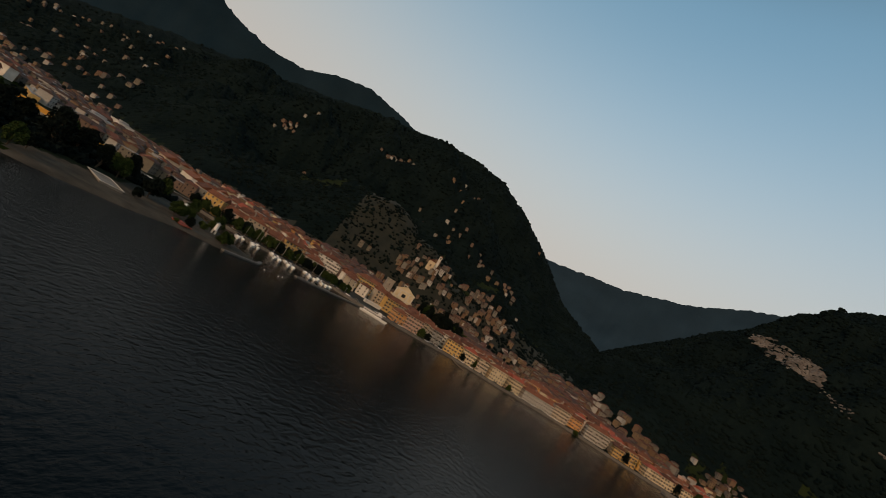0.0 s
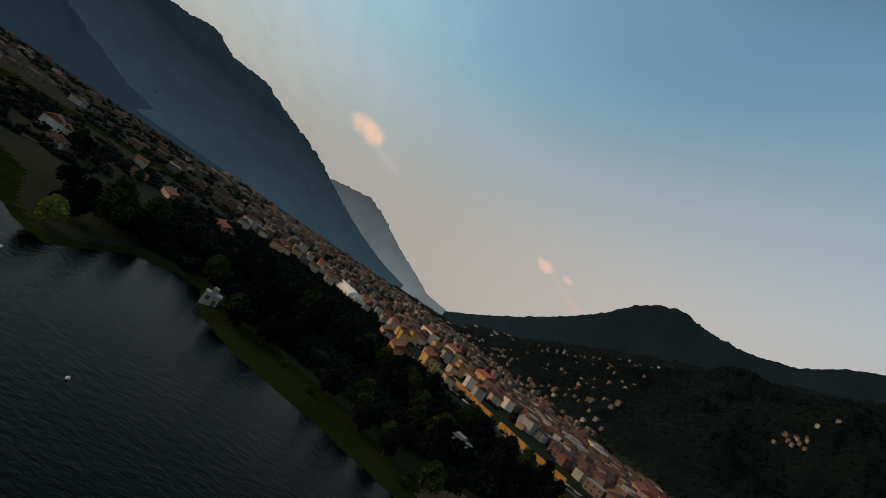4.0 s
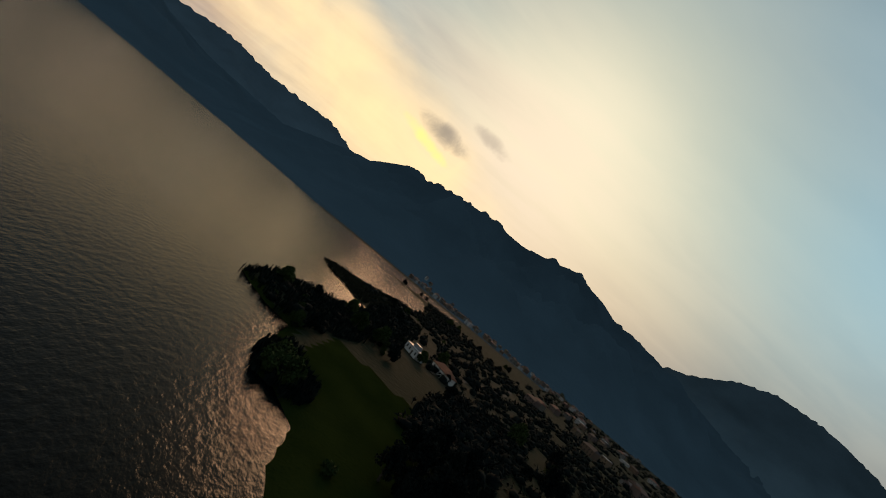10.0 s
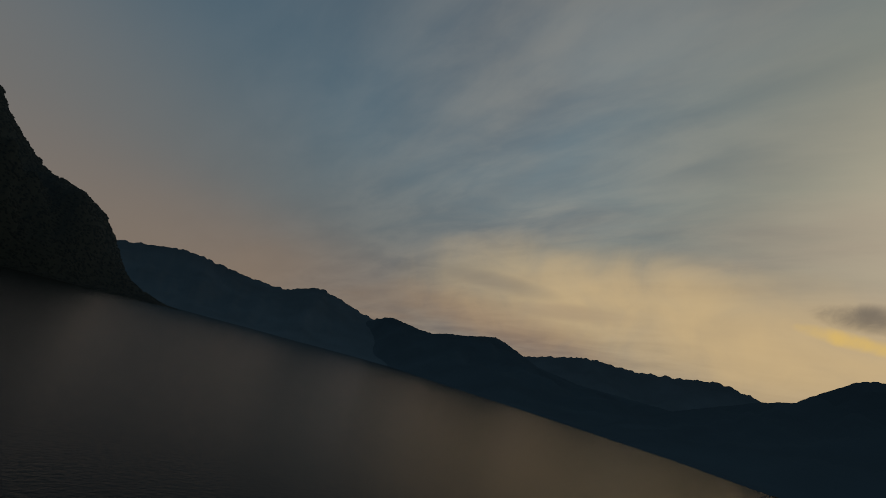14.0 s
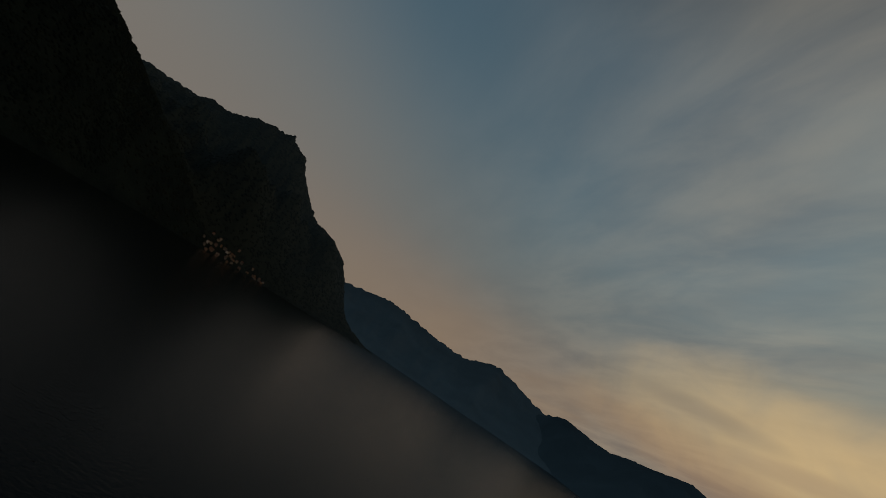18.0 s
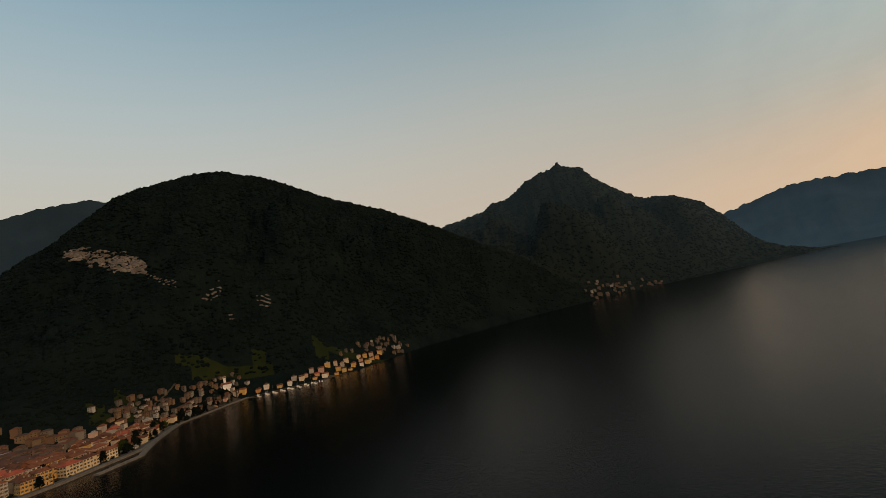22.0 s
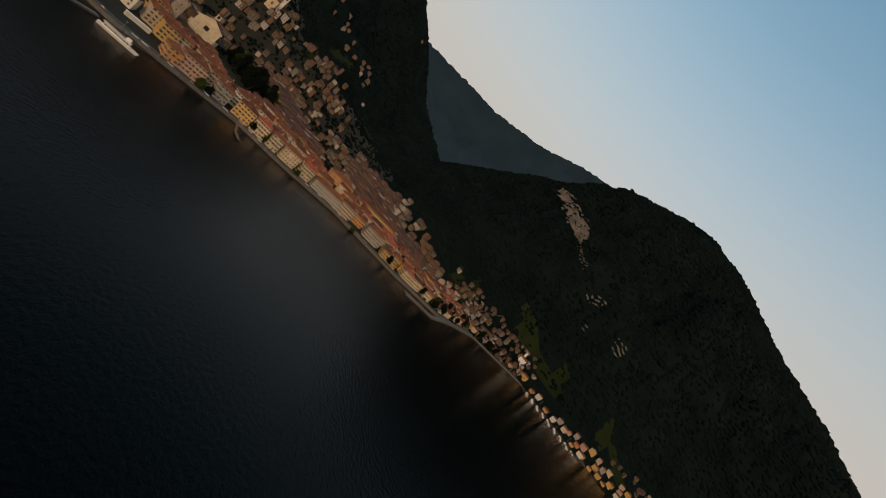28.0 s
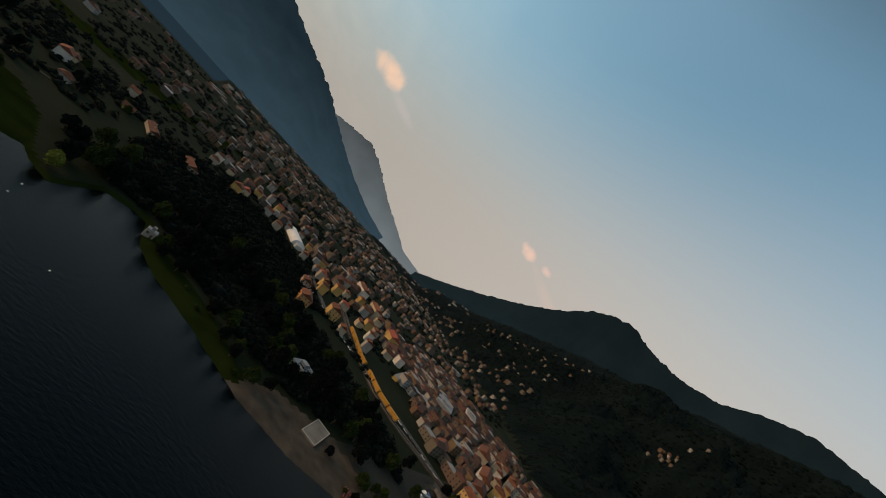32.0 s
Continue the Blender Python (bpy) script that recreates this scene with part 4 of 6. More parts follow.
# ---- buildings ----
def window_data(name, w, h, shutters):
    """A window as one moulded piece: sunk pane, crossbar, stone frame and sill, open shutters."""
    a, b, o = w / 2, h / 2, w + 0.06
    xs = [-a - 0.1, -a, -0.035, 0.035, a, a + 0.1]
    zs = [-b - 0.1, -b, b, b + 0.1]
    if shutters:
        xs = [-o] + xs + [o]
    mid = len(xs) // 2
    shape, known = Shape(), {}

    def vert(*p):
        if p not in known:
            known[p] = len(shape.v)
            shape.v.append(p)
        return known[p]

    def kind(i, k):
        """Depth in front of the wall and material of a cell."""
        if not (0 <= i < len(xs) - 1 and 0 <= k < 3):
            return 0.04, 2
        if shutters and i in (0, len(xs) - 2):
            return (-0.06, 1) if k == 1 else (0.04, 2)
        if k == 0:
            return -0.08, 2
        if k == 2 or i in (mid - 3, mid + 1):
            return -0.035, 2
        return (-0.02, 2) if i == mid - 1 else (-0.006, 0)

    for i in range(len(xs) - 1):
        for k in range(3):
            d, m = kind(i, k)
            if d > 0:
                continue
            x0, x1, z0, z1 = xs[i], xs[i + 1], zs[k], zs[k + 1]
            shape.f.append((vert(x0, d, z0), vert(x1, d, z0), vert(x1, d, z1), vert(x0, d, z1)))
            shape.m.append(m)
            for di, dk, p, q in ((-1, 0, (x0, z1), (x0, z0)), (1, 0, (x1, z0), (x1, z1)), (0, -1, (x0, z0), (x1, z0)), (0, 1, (x1, z1), (x0, z1))):
                e, _ = kind(i + di, k + dk)
                if e > d:
                    shape.f.append((vert(p[0], d, p[1]), vert(p[0], e, p[1]), vert(q[0], e, q[1]), vert(q[0], d, q[1])))
                    shape.m.append(m)
    return shape.data(name, [M["glass"], M["shutter"], M["trim"]])


WINDOW = {"shuttered": window_data("window", 1.05, 1.7, True), "plain": window_data("window", 1.15, 1.5, False)}
WINDOW["balcony"] = WINDOW["shuttered"]
balcony_shape = Shape().box(-1.2, -1.0, -1.02, 1.2, 0.02, -0.86, 2)
for i in range(9):
    x = -1.16 + 2.32 * i / 8
    balcony_shape.box(x - 0.02, -0.98, -0.87, x + 0.02, -0.94, 0.06, 1)
balcony_shape.box(-1.2, -1.0, 0.05, 1.2, -0.92, 0.11, 1)
BALCONY = balcony_shape.data("balcony", [M["glass"], M["shutter"], M["trim"]])
door_shape = Shape().box(-0.75, -0.05, 0, 0.75, 0.03, 2.5, 2).box(-0.6, -0.08, 0, 0.6, 0.02, 2.3, 1)
DOOR = door_shape.data("door", [M["glass"], M["shutter"], M["trim"]])


def roof_shape(w, d, h, hip, over=0.55, lift=0.28):
    """A tiled roof on a w by d plan, its eaves at h: hipped or gabled along the longer side, with a thick edge."""
    s = Shape()
    x, y = w / 2 + over, d / 2 + over
    along = w >= d
    ridge = (y if along else x) * 2 * lift
    cut = (min(x, y) * 0.95 if hip else 0.0)
    if along:
        a, b = (-x + cut, 0, h + ridge), (x - cut, 0, h + ridge)
    else:
        a, b = (0, -y + cut, h + ridge), (0, y - cut, h + ridge)
    e = [(-x, -y, h), (x, -y, h), (x, y, h), (-x, y, h)]
    low = [(p[0], p[1], h - 0.18) for p in e]
    v = e + low + [a, b]
    top = ((0, 1, 9, 8), (2, 3, 8, 9), (1, 2, 9), (3, 0, 8)) if along else ((1, 2, 9, 8), (3, 0, 8, 9), (0, 1, 8), (2, 3, 9))
    s.add(v, top + ((4, 5, 1, 0), (5, 6, 2, 1), (6, 7, 3, 2), (7, 4, 0, 3), (7, 6, 5, 4)))
    return s, ridge


def house(x, y, w, d, floors, turn, wall, roof="roof", style="shuttered", detail=2, hip=None, label="", category="house", group="town houses", z=None, storey=3.1, flat=False, sides=True):
    """A building with its front to local -y. detail 2: windows all round, door and chimneys; 1: front windows only."""
    z = ground(x, y) if z is None else z
    h = floors * storey + 0.5
    thing = new("house")
    thing.matrix_basis = Matrix.LocRotScale((x, y, z), Euler((0, 0, turn)), None)
    body = Shape().box(-w / 2, -d / 2, -4.0, w / 2, d / 2, h)
    body.box(-w / 2 - 0.06, -d / 2 - 0.06, h - 0.35, w / 2 + 0.06, d / 2 + 0.06, h - 0.1, 1)
    body.make("wall", [M[wall], M["trim"]], thing)
    hip = random.random() < 0.45 if hip is None else hip
    if flat:
        top = Shape().box(-w / 2 - 0.25, -d / 2 - 0.25, h, w / 2 + 0.25, d / 2 + 0.25, h + 0.3).box(-w * 0.2, -d * 0.25, h + 0.3, w * 0.15, d * 0.2, h + 2.2).make("roof", M[roof], thing)
    else:
        shape, ridge = roof_shape(w, d, h, hip)
        top = shape.make("roof", M[roof], thing)
        if not hip:
            gable = Shape()
            if w >= d:
                for s in (-w / 2 + 0.02, w / 2 - 0.02):
                    gable.add(((s, -d / 2, h - 0.1), (s, d / 2, h - 0.1), (s, 0, h + ridge * 0.93)), ((0, 1, 2),))
            else:
                for s in (-d / 2 + 0.02, d / 2 - 0.02):
                    gable.add(((-w / 2, s, h - 0.1), (w / 2, s, h - 0.1), (0, s, h + ridge * 0.93)), ((0, 1, 2),))
            gable.make("gable", M[wall], thing)
        if detail > 1:
            for k in range(2 if detail == 2 else 1):
                px, py = random.uniform(-w * 0.32, w * 0.32), random.uniform(-d * 0.2, d * 0.2)
                Shape().box(px - 0.4, py - 0.35, h + 0.3, px + 0.4, py + 0.35, h + ridge + 0.9).box(px - 0.5, py - 0.45, h + ridge + 0.9, px + 0.5, py + 0.45, h + ridge + 1.05).make("chimney", M["rubble"], top)
    fronts = [(w, 0.0, d / 2)]
    if detail == 2 and sides:
        fronts += [(d, math.pi / 2, w / 2), (d, -math.pi / 2, w / 2)]
    for wide, spin, off in fronts:
        count = max(2, int(wide / (2.9 if detail > 1 else 3.6)))
        for f in range(floors):
            for i in range(count):
                if spin == 0 and f == 0 and i == count // 2 and detail > 1:
                    placed("door", DOOR, thing, Matrix.Rotation(spin, 4, "Z") @ Matrix.Translation(((i + 0.5 - count / 2) * wide / count, -off, 0.05)))
                    continue
                if random.random() < 0.04 or (detail < 2 and f > 3):
                    continue
                if style == "balcony" and f and i % 2 == 0 and spin == 0:
                    placed("balcony", BALCONY, thing, Matrix.Translation(((i + 0.5 - count / 2) * wide / count, -off, 0.5 + storey * (f + 0.52))))
                placed("window", WINDOW[style], thing, Matrix.Rotation(spin, 4, "Z") @ Matrix.Translation(((i + 0.5 - count / 2) * wide / count, -off, 0.5 + storey * (f + 0.52))))
    colour = {"rubble": "bare stone"}.get(wall, wall)
    covers = {"roof": "terracotta tile roof", "roof_red": "bright red tile roof", "roof_grey": "grey flat roof"}[roof]
    return tagged(thing, label or f"{floors}-storey {colour} plastered town house with {covers}", category, group)


random.seed(8)
TAKEN = [(K * a, K * b, c) for a, b, c in ((344, 80, 30), (300, 76, 10), (238, 62, 34), (370, 55, 34), (392, 118, 20))]


def free(x, y, r):
    return all((x - a) ** 2 + (y - b) ** 2 > (r + c) ** 2 for a, b, c in TAKEN)


QUAY = [(K * a, K * b) for a, b in ((168, 132), (178, 109), (190, 97), (206, 88), (222, 76), (230, 52), (248, 36), (279, 8), (291, -22), (316, -60), (326, -121), (350, -178), (428, -242))]


def along_quay(offset):
    """Places and headings at a distance inland from the quay, a metre apart."""
    out = []
    for (ax, ay), (bx, by) in zip(QUAY, QUAY[1:]):
        n = int(math.hypot(bx - ax, by - ay))
        ux, uy = (bx - ax) / n, (by - ay) / n
        out += [(ax + ux * i - uy * offset, ay + uy * i + ux * offset, math.atan2(uy, ux)) for i in range(n)]
    return out


HOUSE_SPOTS = []
for x, y, w, d, fl, turn, wall, style, label in (
    (288, 84, 32, 13, 4, -48, "ochre", "shuttered", "long yellow four-storey palazzo on the lakeside square"),
    (262, 106, 24, 14, 4, -48, "white", "shuttered", "pale four-storey palazzo with shutters on the square"),
    (268, 38, 20, 14, 4, -45, "pink", "shuttered", "cream lakefront palazzo with brown shutters"),
    (302, 20, 21, 14, 4, -55, "white", "shuttered", "white four-storey palazzo with regular shuttered windows"),
    (322, -48, 36, 12, 3, -62, "grey", "plain", "long pale lakefront hotel with many windows"),
    (340, -92, 24, 12, 4, -78, "grey", "balcony", "grey four-storey block of flats with balconies"),
    (402, -88, 60, 13, 3, -66, "ochre", "shuttered", "very long ochre school building with red tiled roof"),
    (384, -46, 34, 14, 3, -66, "orange", "plain", "orange long building with tiled roof above the lakefront"),
    (372, -128, 13, 12, 3, -66, "white", "balcony", "white lakeside villa in a garden")):
    TAKEN.append((K * x, K * y, max(w, d) * 0.42))
    house(K * x, K * y, w, d, fl, radians(turn), wall, style=style, detail=2, label=label, group="waterfront landmarks", hip=True)


for offset, floors, detail, lo, hi in ((19.5, (3, 4, 4), 2, 11, 19), (33, (3, 3, 4), 1.5, 9, 15), (47, (3, 4), 1.5, 10, 17), (60, (3, 3, 4), 1, 9, 16), (77, (3, 3), 1, 9, 15), (95, (2, 3, 3), 1, 9, 14)):
    line = along_quay(offset)
    i = random.randint(0, 6)
    while i < len(line) - 14:
        w = random.uniform(lo, hi)
        x, y, heading = line[min(int(i + w / 2), len(line) - 1)]
        d = random.uniform(9.0, 13.0)
        sway = random.uniform(-2.6, 2.6) if offset > 30 else random.uniform(-0.8, 0.8)
        x, y, heading = x - sway * math.sin(heading), y + sway * math.cos(heading), heading + radians(random.uniform(-7, 7) if offset > 30 else random.uniform(-2, 2))
        south = y < -192
        if free(x, y, w * 0.55) and shore_distance([x], [y])[0] > 12 and not (south and random.random() < 0.45) and not (offset > 45 and random.random() < 0.12) and all((x - a) ** 2 + (y - b) ** 2 > 8.5 ** 2 for a, b in HOUSE_SPOTS):
            wall = random.choices(WALLS, (6, 6, 3, 3, 3, 4, 1) if offset < 60 else (4, 3, 2, 4, 4, 5, 2))[0]
            house(x, y, w, d, random.choice(floors) - (1 if south else 0), heading, wall, random.choices(("roof", "roof_red"), (12, 1))[0], random.choice(("shuttered", "shuttered", "plain", "balcony")) if detail > 1 else random.choice(("shuttered", "plain")), detail, sides=offset < 25)
            HOUSE_SPOTS.append((x, y))
        i += w + random.choice((0.3, 0.3, 0.6, 3.0, 6.0))

# landmarks of the waterfront
def landmark(x, y, *args, **more):
    HOUSE_SPOTS.append((K * x, K * y))
    return house(K * x, K * y, *args, **more)


# the parish church: tall cream front with a pediment, nave behind, low bell tower
church = new("church")
church.matrix_basis = Matrix.LocRotScale((340 * K, 78 * K, ground(338 * K, 76 * K) - 0.5), Euler((0, 0, radians(-68))), (1.3, 1.3, 1.25))
nave = Shape().box(-8.5, -10, -5, 8.5, 24, 14.5).box(-11.5, -4, -5, 11.5, 20, 9.0)
nave.make("nave", [M["cream"]], church)
facade = Shape().box(-9.2, -11.2, -5, 9.2, -9.6, 16.2)
facade.add(((-9.8, -11.3, 16.2), (9.8, -11.3, 16.2), (9.8, -9.5, 16.2), (-9.8, -9.5, 16.2), (0, -11.3, 21.0), (0, -9.5, 21.0)), ((0, 1, 4), (3, 5, 2), (0, 4, 5, 3), (1, 2, 5, 4), (0, 3, 2, 1)))
facade.make("facade", [M["cream"]], church, )
trimmings = Shape().box(-9.6, -11.5, 8.2, 9.6, -11.2, 8.9).box(-9.9, -11.7, 15.6, 9.9, -11.2, 16.4)
for px in (-8.6, -4.2, 4.2, 8.6):
    Shape().box(px - 0.5, -11.5, -1, px + 0.5, -11.2, 15.8).make("pilaster", M["trim"], church)
trimmings.make("cornice", M["trim"], church)
Shape().box(-1.6, -11.4, -0.5, 1.6, -11.15, 4.6).make("portal", M["wood"], church)
Shape().box(-1.7, -11.4, 10.2, 1.7, -11.15, 13.4).make("window", M["glass"], church)
s, _ = roof_shape(17, 34, 14.5, False, 0.6, 0.26)
s.v = [(a, b + 7, c) for a, b, c in s.v]
roof_part = s.make("roof", M["roof"], church)
for k in (-1, 1):
    Shape().add(((k * 8.5, -4, 11.6), (k * 12.1, -4, 9.0), (k * 12.1, 20.5, 9.0), (k * 8.5, 20.5, 11.6), (k * 8.5, -4, 11.3), (k * 12.1, -4, 8.7), (k * 12.1, 20.5, 8.7), (k * 8.5, 20.5, 11.3)), BOX).make("aisle_roof", M["roof"], church)
tagged(church, "large cream church with tall pedimented front and tiled roof", "church")
bell = new("bell_tower")
bell.matrix_basis = Matrix.LocRotScale((366 * K, 90 * K, ground(366 * K, 90 * K)), Euler((0, 0, radians(-68))), None)
Shape().box(-2.3, -2.3, -4, 2.3, 2.3, 20).make("shaft", M["beige"], bell)
belfry = Shape()
for a, b in ((-2.2, -2.2), (1.4, -2.2), (1.4, 1.4), (-2.2, 1.4)):
    belfry.box(a, b, 20, a + 0.8, b + 0.8, 24)
belfry.box(-2.6, -2.6, 19.8, 2.6, 2.6, 20.2).box(-2.6, -2.6, 24, 2.6, 2.6, 24.5)
belfry.make("belfry", M["trim"], bell)
Shape().add(((-2.5, -2.5, 24.5), (2.5, -2.5, 24.5), (2.5, 2.5, 24.5), (-2.5, 2.5, 24.5), (0, 0, 28)), ((0, 1, 4), (1, 2, 4), (2, 3, 4), (3, 0, 4), (3, 2, 1, 0))).make("spire", M["roof"], bell)
tagged(bell, "slim pale bell tower with open belfry behind the church", "bell tower")

# the old square tower
tower = new("medieval_tower")
tower.matrix_basis = Matrix.LocRotScale((299 * K, 77 * K, ground(299 * K, 77 * K)), Euler((0, 0, radians(-55))), None)
Shape().box(-4.2, -4.2, -4, 4.2, 4.2, 25, taper=0.25).make("shaft", M["rubble"], tower)
top = Shape()
for i in range(4):
    for k in (-4.2, 3.3):
        p = -4.2 + i * 2.5
        top.box(p, k, 25, p + 0.95, k + 0.9, 26.3).box(k, p, 25, k + 0.9, p + 0.95, 26.3)
top.make("battlements", M["rubble"], tower)
slits = Shape()
for zz in (8, 14, 20):
    slits.box(-0.4, -4.25, zz, 0.4, -4.0, zz + 1.6)
slits.make("window", M["glass"], tower)
tagged(tower, "square rubble-stone medieval tower with battlements", "tower")

# north of the harbour: the station quarter
for x, y, w, d, fl, turn, wall, roof, flat in (
    (200, 160, 26, 12, 3, 60, "cream", "roof", False), (216, 190, 46, 12, 3, 62, "white", "roof", False), (176, 176, 18, 12, 2, 62, "ochre", "roof", False), (232, 236, 40, 14, 3, 64, "beige", "roof", False),
    (150, 236, 62, 6, 1, 68, "ochre", "roof_grey", True), (196, 262, 54, 22, 3, 70, "grey", "roof_grey", True), (236, 300, 40, 16, 4, 70, "white", "roof_grey", True), (100, 364, 40, 12, 4, 105, "white", "roof", False),
    (118, 330, 30, 12, 4, 105, "cream", "roof", False), (66, 186, 16, 11, 2, 100, "orange", "roof", False), (84, 208, 15, 11, 3, 100, "ochre", "roof", False), (60, 214, 14, 10, 2, 100, "pink", "roof", False),
    (140, 300, 26, 14, 3, 102, "ochre", "roof_red", False), (-16, 250, 12, 10, 3, 100, "ochre", "roof", False), (-52, 198, 26, 9, 1, 130, "beige", "roof", False), (-30, 208, 22, 9, 1, 130, "beige", "roof", False)):
    landmark(x, y, w, d, fl, radians(turn), wall, roof=roof, style="plain", detail=2 if math.hypot(x, y) < 240 else 1, flat=flat, hip=False if not flat else None, group="houses north of the harbour")

random.seed(21)


def quarter(count, corners, floors, turn, detail=1, walls=WALLS, gap=15, group="houses north of the harbour", flat=0.06):
    corners = [(K * a, K * b) for a, b in corners]
    xs, ys = [c[0] for c in corners], [c[1] for c in corners]
    made = tries = 0
    while made < count and tries < count * 40:
        tries += 1
        x, y = random.uniform(min(xs), max(xs)), random.uniform(min(ys), max(ys))
        if not in_polygon(np.array([x]), np.array([y]), corners)[0] or shore_distance([x], [y])[0] < 14 or not free(x, y, 8):
            continue
        if any((x - a) ** 2 + (y - b) ** 2 < gap * gap for a, b in HOUSE_SPOTS) or any((x - a) ** 2 + (y - b) ** 2 < 36 for a, b in wood_spots):
            continue
        HOUSE_SPOTS.append((x, y))
        is_flat = random.random() < flat
        house(x, y, random.uniform(7.5, 11), random.uniform(7, 9), random.choice(floors), radians(turn + random.choice((0, 90)) + random.uniform(-8, 8)), random.choice(walls), "roof_grey" if is_flat else random.choices(("roof", "roof_red"), (9, 1))[0], "plain", detail, flat=is_flat, group=group)
        made += 1


quarter(60, [(205, 110), (255, 110), (330, 160), (330, 240), (260, 260), (190, 150)], (2, 3, 3), 62, gap=16)
quarter(34, [(-60, 265), (40, 262), (96, 190), (150, 250), (130, 330), (0, 330), (-60, 280)], (2, 2, 3, 3), 104, gap=17, walls=("cream", "beige", "grey", "white", "beige", "ochre"))
quarter(4, [(-100, 150), (-60, 140), (-40, 190), (-90, 240)], (1, 2), 120, gap=18)
quarter(26, [(345, -160), (400, -150), (470, -190), (455, -250), (430, -235)], (2, 2), 40, gap=16, group="houses along the south shore")
quarter(44, [(470, -292), (482, -330), (440, -400), (430, -440), (420, -540), (394, -450), (408, -405), (464, -340)], (1, 2, 2), 40, gap=13, group="village houses by the marina")


# ---- the far quarters, too many to count ----
class FarHouses:
    """Small houses gathered into one mesh: walls, tiled roofs, dark windows."""

    def __init__(self):
        self.s = Shape()

    def add(self, x, y, w, d, h, turn, flat=False):
        z = ground(x, y)
        c, n = math.cos(turn), math.sin(turn)
        put = lambda p: (x + p[0] * c - p[1] * n, y + p[0] * n + p[1] * c, z + p[2])
        a, b = w / 2, d / 2
        self.s.add([put(p) for p in ((-a, -b, -4), (a, -b, -4), (a, b, -4), (-a, b, -4), (-a, -b, h), (a, -b, h), (a, b, h), (-a, b, h))], BOX[2:] + (BOX[1],), 0)
        o = 0.5
        if flat:
            self.s.add([put(p) for p in ((-a, -b, h + 0.02), (a, -b, h + 0.02), (a, b, h + 0.02), (-a, b, h + 0.02), (-a, -b, h + 0.5), (a, -b, h + 0.5), (a, b, h + 0.5), (-a, b, h + 0.5))], BOX[1:], 3)
        else:
            top = h + 0.42 * b + 0.2
            self.s.add([put(p) for p in ((-a - o, -b - o, h - 0.1), (a + o, -b - o, h - 0.1), (a + o, b + o, h - 0.1), (-a - o, b + o, h - 0.1), (-a * 0.7, 0, top), (a * 0.7, 0, top))], ((0, 1, 5, 4), (2, 3, 4, 5), (1, 2, 5), (3, 0, 4), (3, 2, 1, 0)), 1)
        for f in range(max(1, int(h / 3))):
            for i in range(max(2, int(w / 3.6))):
                u = -a + w * (i + 0.5) / max(2, int(w / 3.6))
                zz = 1.0 + 3.0 * f
                for sgn in (-1, 1):
                    self.s.add([put(p) for p in ((u - 0.5, sgn * (b + 0.04), zz), (u + 0.5, sgn * (b + 0.04), zz), (u + 0.5, sgn * (b + 0.04), zz + 1.4), (u - 0.5, sgn * (b + 0.04), zz + 1.4))], ((0, 1, 2, 3) if sgn < 0 else (3, 2, 1, 0),), 2)

    def make(self, label, category="houses"):
        return tagged(self.s.make("distant_houses", FAR_MATS), label, category, kind="stuff")


FAR_MATS = [island_material("far_plaster", ((0.17, 0.145, 0.11), (0.19, 0.125, 0.07), (0.22, 0.2, 0.17), (0.15, 0.1, 0.075), (0.12, 0.105, 0.09), (0.42, 0.4, 0.37), (0.16, 0.095, 0.055))),
    island_material("far_tiles", ((0.085, 0.032, 0.017), (0.11, 0.04, 0.02), (0.052, 0.024, 0.016), (0.14, 0.042, 0.02), (0.07, 0.036, 0.024))), M["glass"], M["roof_grey"]]


def far_quarter(label, count, place, gap=15, sizes=(9, 15), floors=(2, 2, 3), flat=0.08, low=0, high=1e9, turn=0.4):
    """Houses at places that place() draws, in chart units, between two heights."""
    gather, cells, tries, made = FarHouses(), set(), 0, 0
    while made < count and tries < count * 25:
        tries += 1
        x, y = place()
        x, y = K * x, K * y
        if low == 6 and noise.noise((x / 26, y / 26, 5.0)) > 0.0:
            continue
        cell = (int(x / gap), int(y / gap))
        if cell in cells or not low <= ground(x, y) <= high or ground(x, y) < 0.9 or not free(x, y, 10):
            continue
        if math.hypot(x, y) < 700 and any((x - a) ** 2 + (y - b) ** 2 < 190 for a, b in HOUSE_SPOTS):
            continue
        cells.add(cell)
        w = random.uniform(*sizes)
        gather.add(x, y, w, random.uniform(0.6, 0.9) * w if w < 20 else random.uniform(12, 22), 3.0 * random.choice(floors) + 0.4, turn + random.choice((0, math.pi / 2)) + random.uniform(-0.15, 0.15), random.random() < flat)
        made += 1
    gather.make(label)


def sector(a0, a1, r0, r1, lean=1.0):
    def draw():
        a, r = radians(random.uniform(a0, a1)), r0 + (r1 - r0) * random.random() ** lean
        return r * math.cos(a), r * math.sin(a)
    return draw


def ragged(middle, spread, r0, r1):
    """Dense in the middle of a sector, thinning out unevenly towards its ends and upwards."""
    def draw():
        a = random.gauss(middle, spread)
        reach = max(0.15, 1.15 - abs(a - middle) / (2.6 * spread) + 0.35 * noise.noise((a / 3.0, 2.0, 7.0)))
        a, r = radians(a), r0 + (r1 - r0) * reach * random.random() ** 1.7
        return r * math.cos(a), r * math.sin(a)
    return draw


def clusters(spots):
    def draw():
        x, y, s = random.choice(spots)
        return random.gauss(x, s), random.gauss(y, s)
    return draw


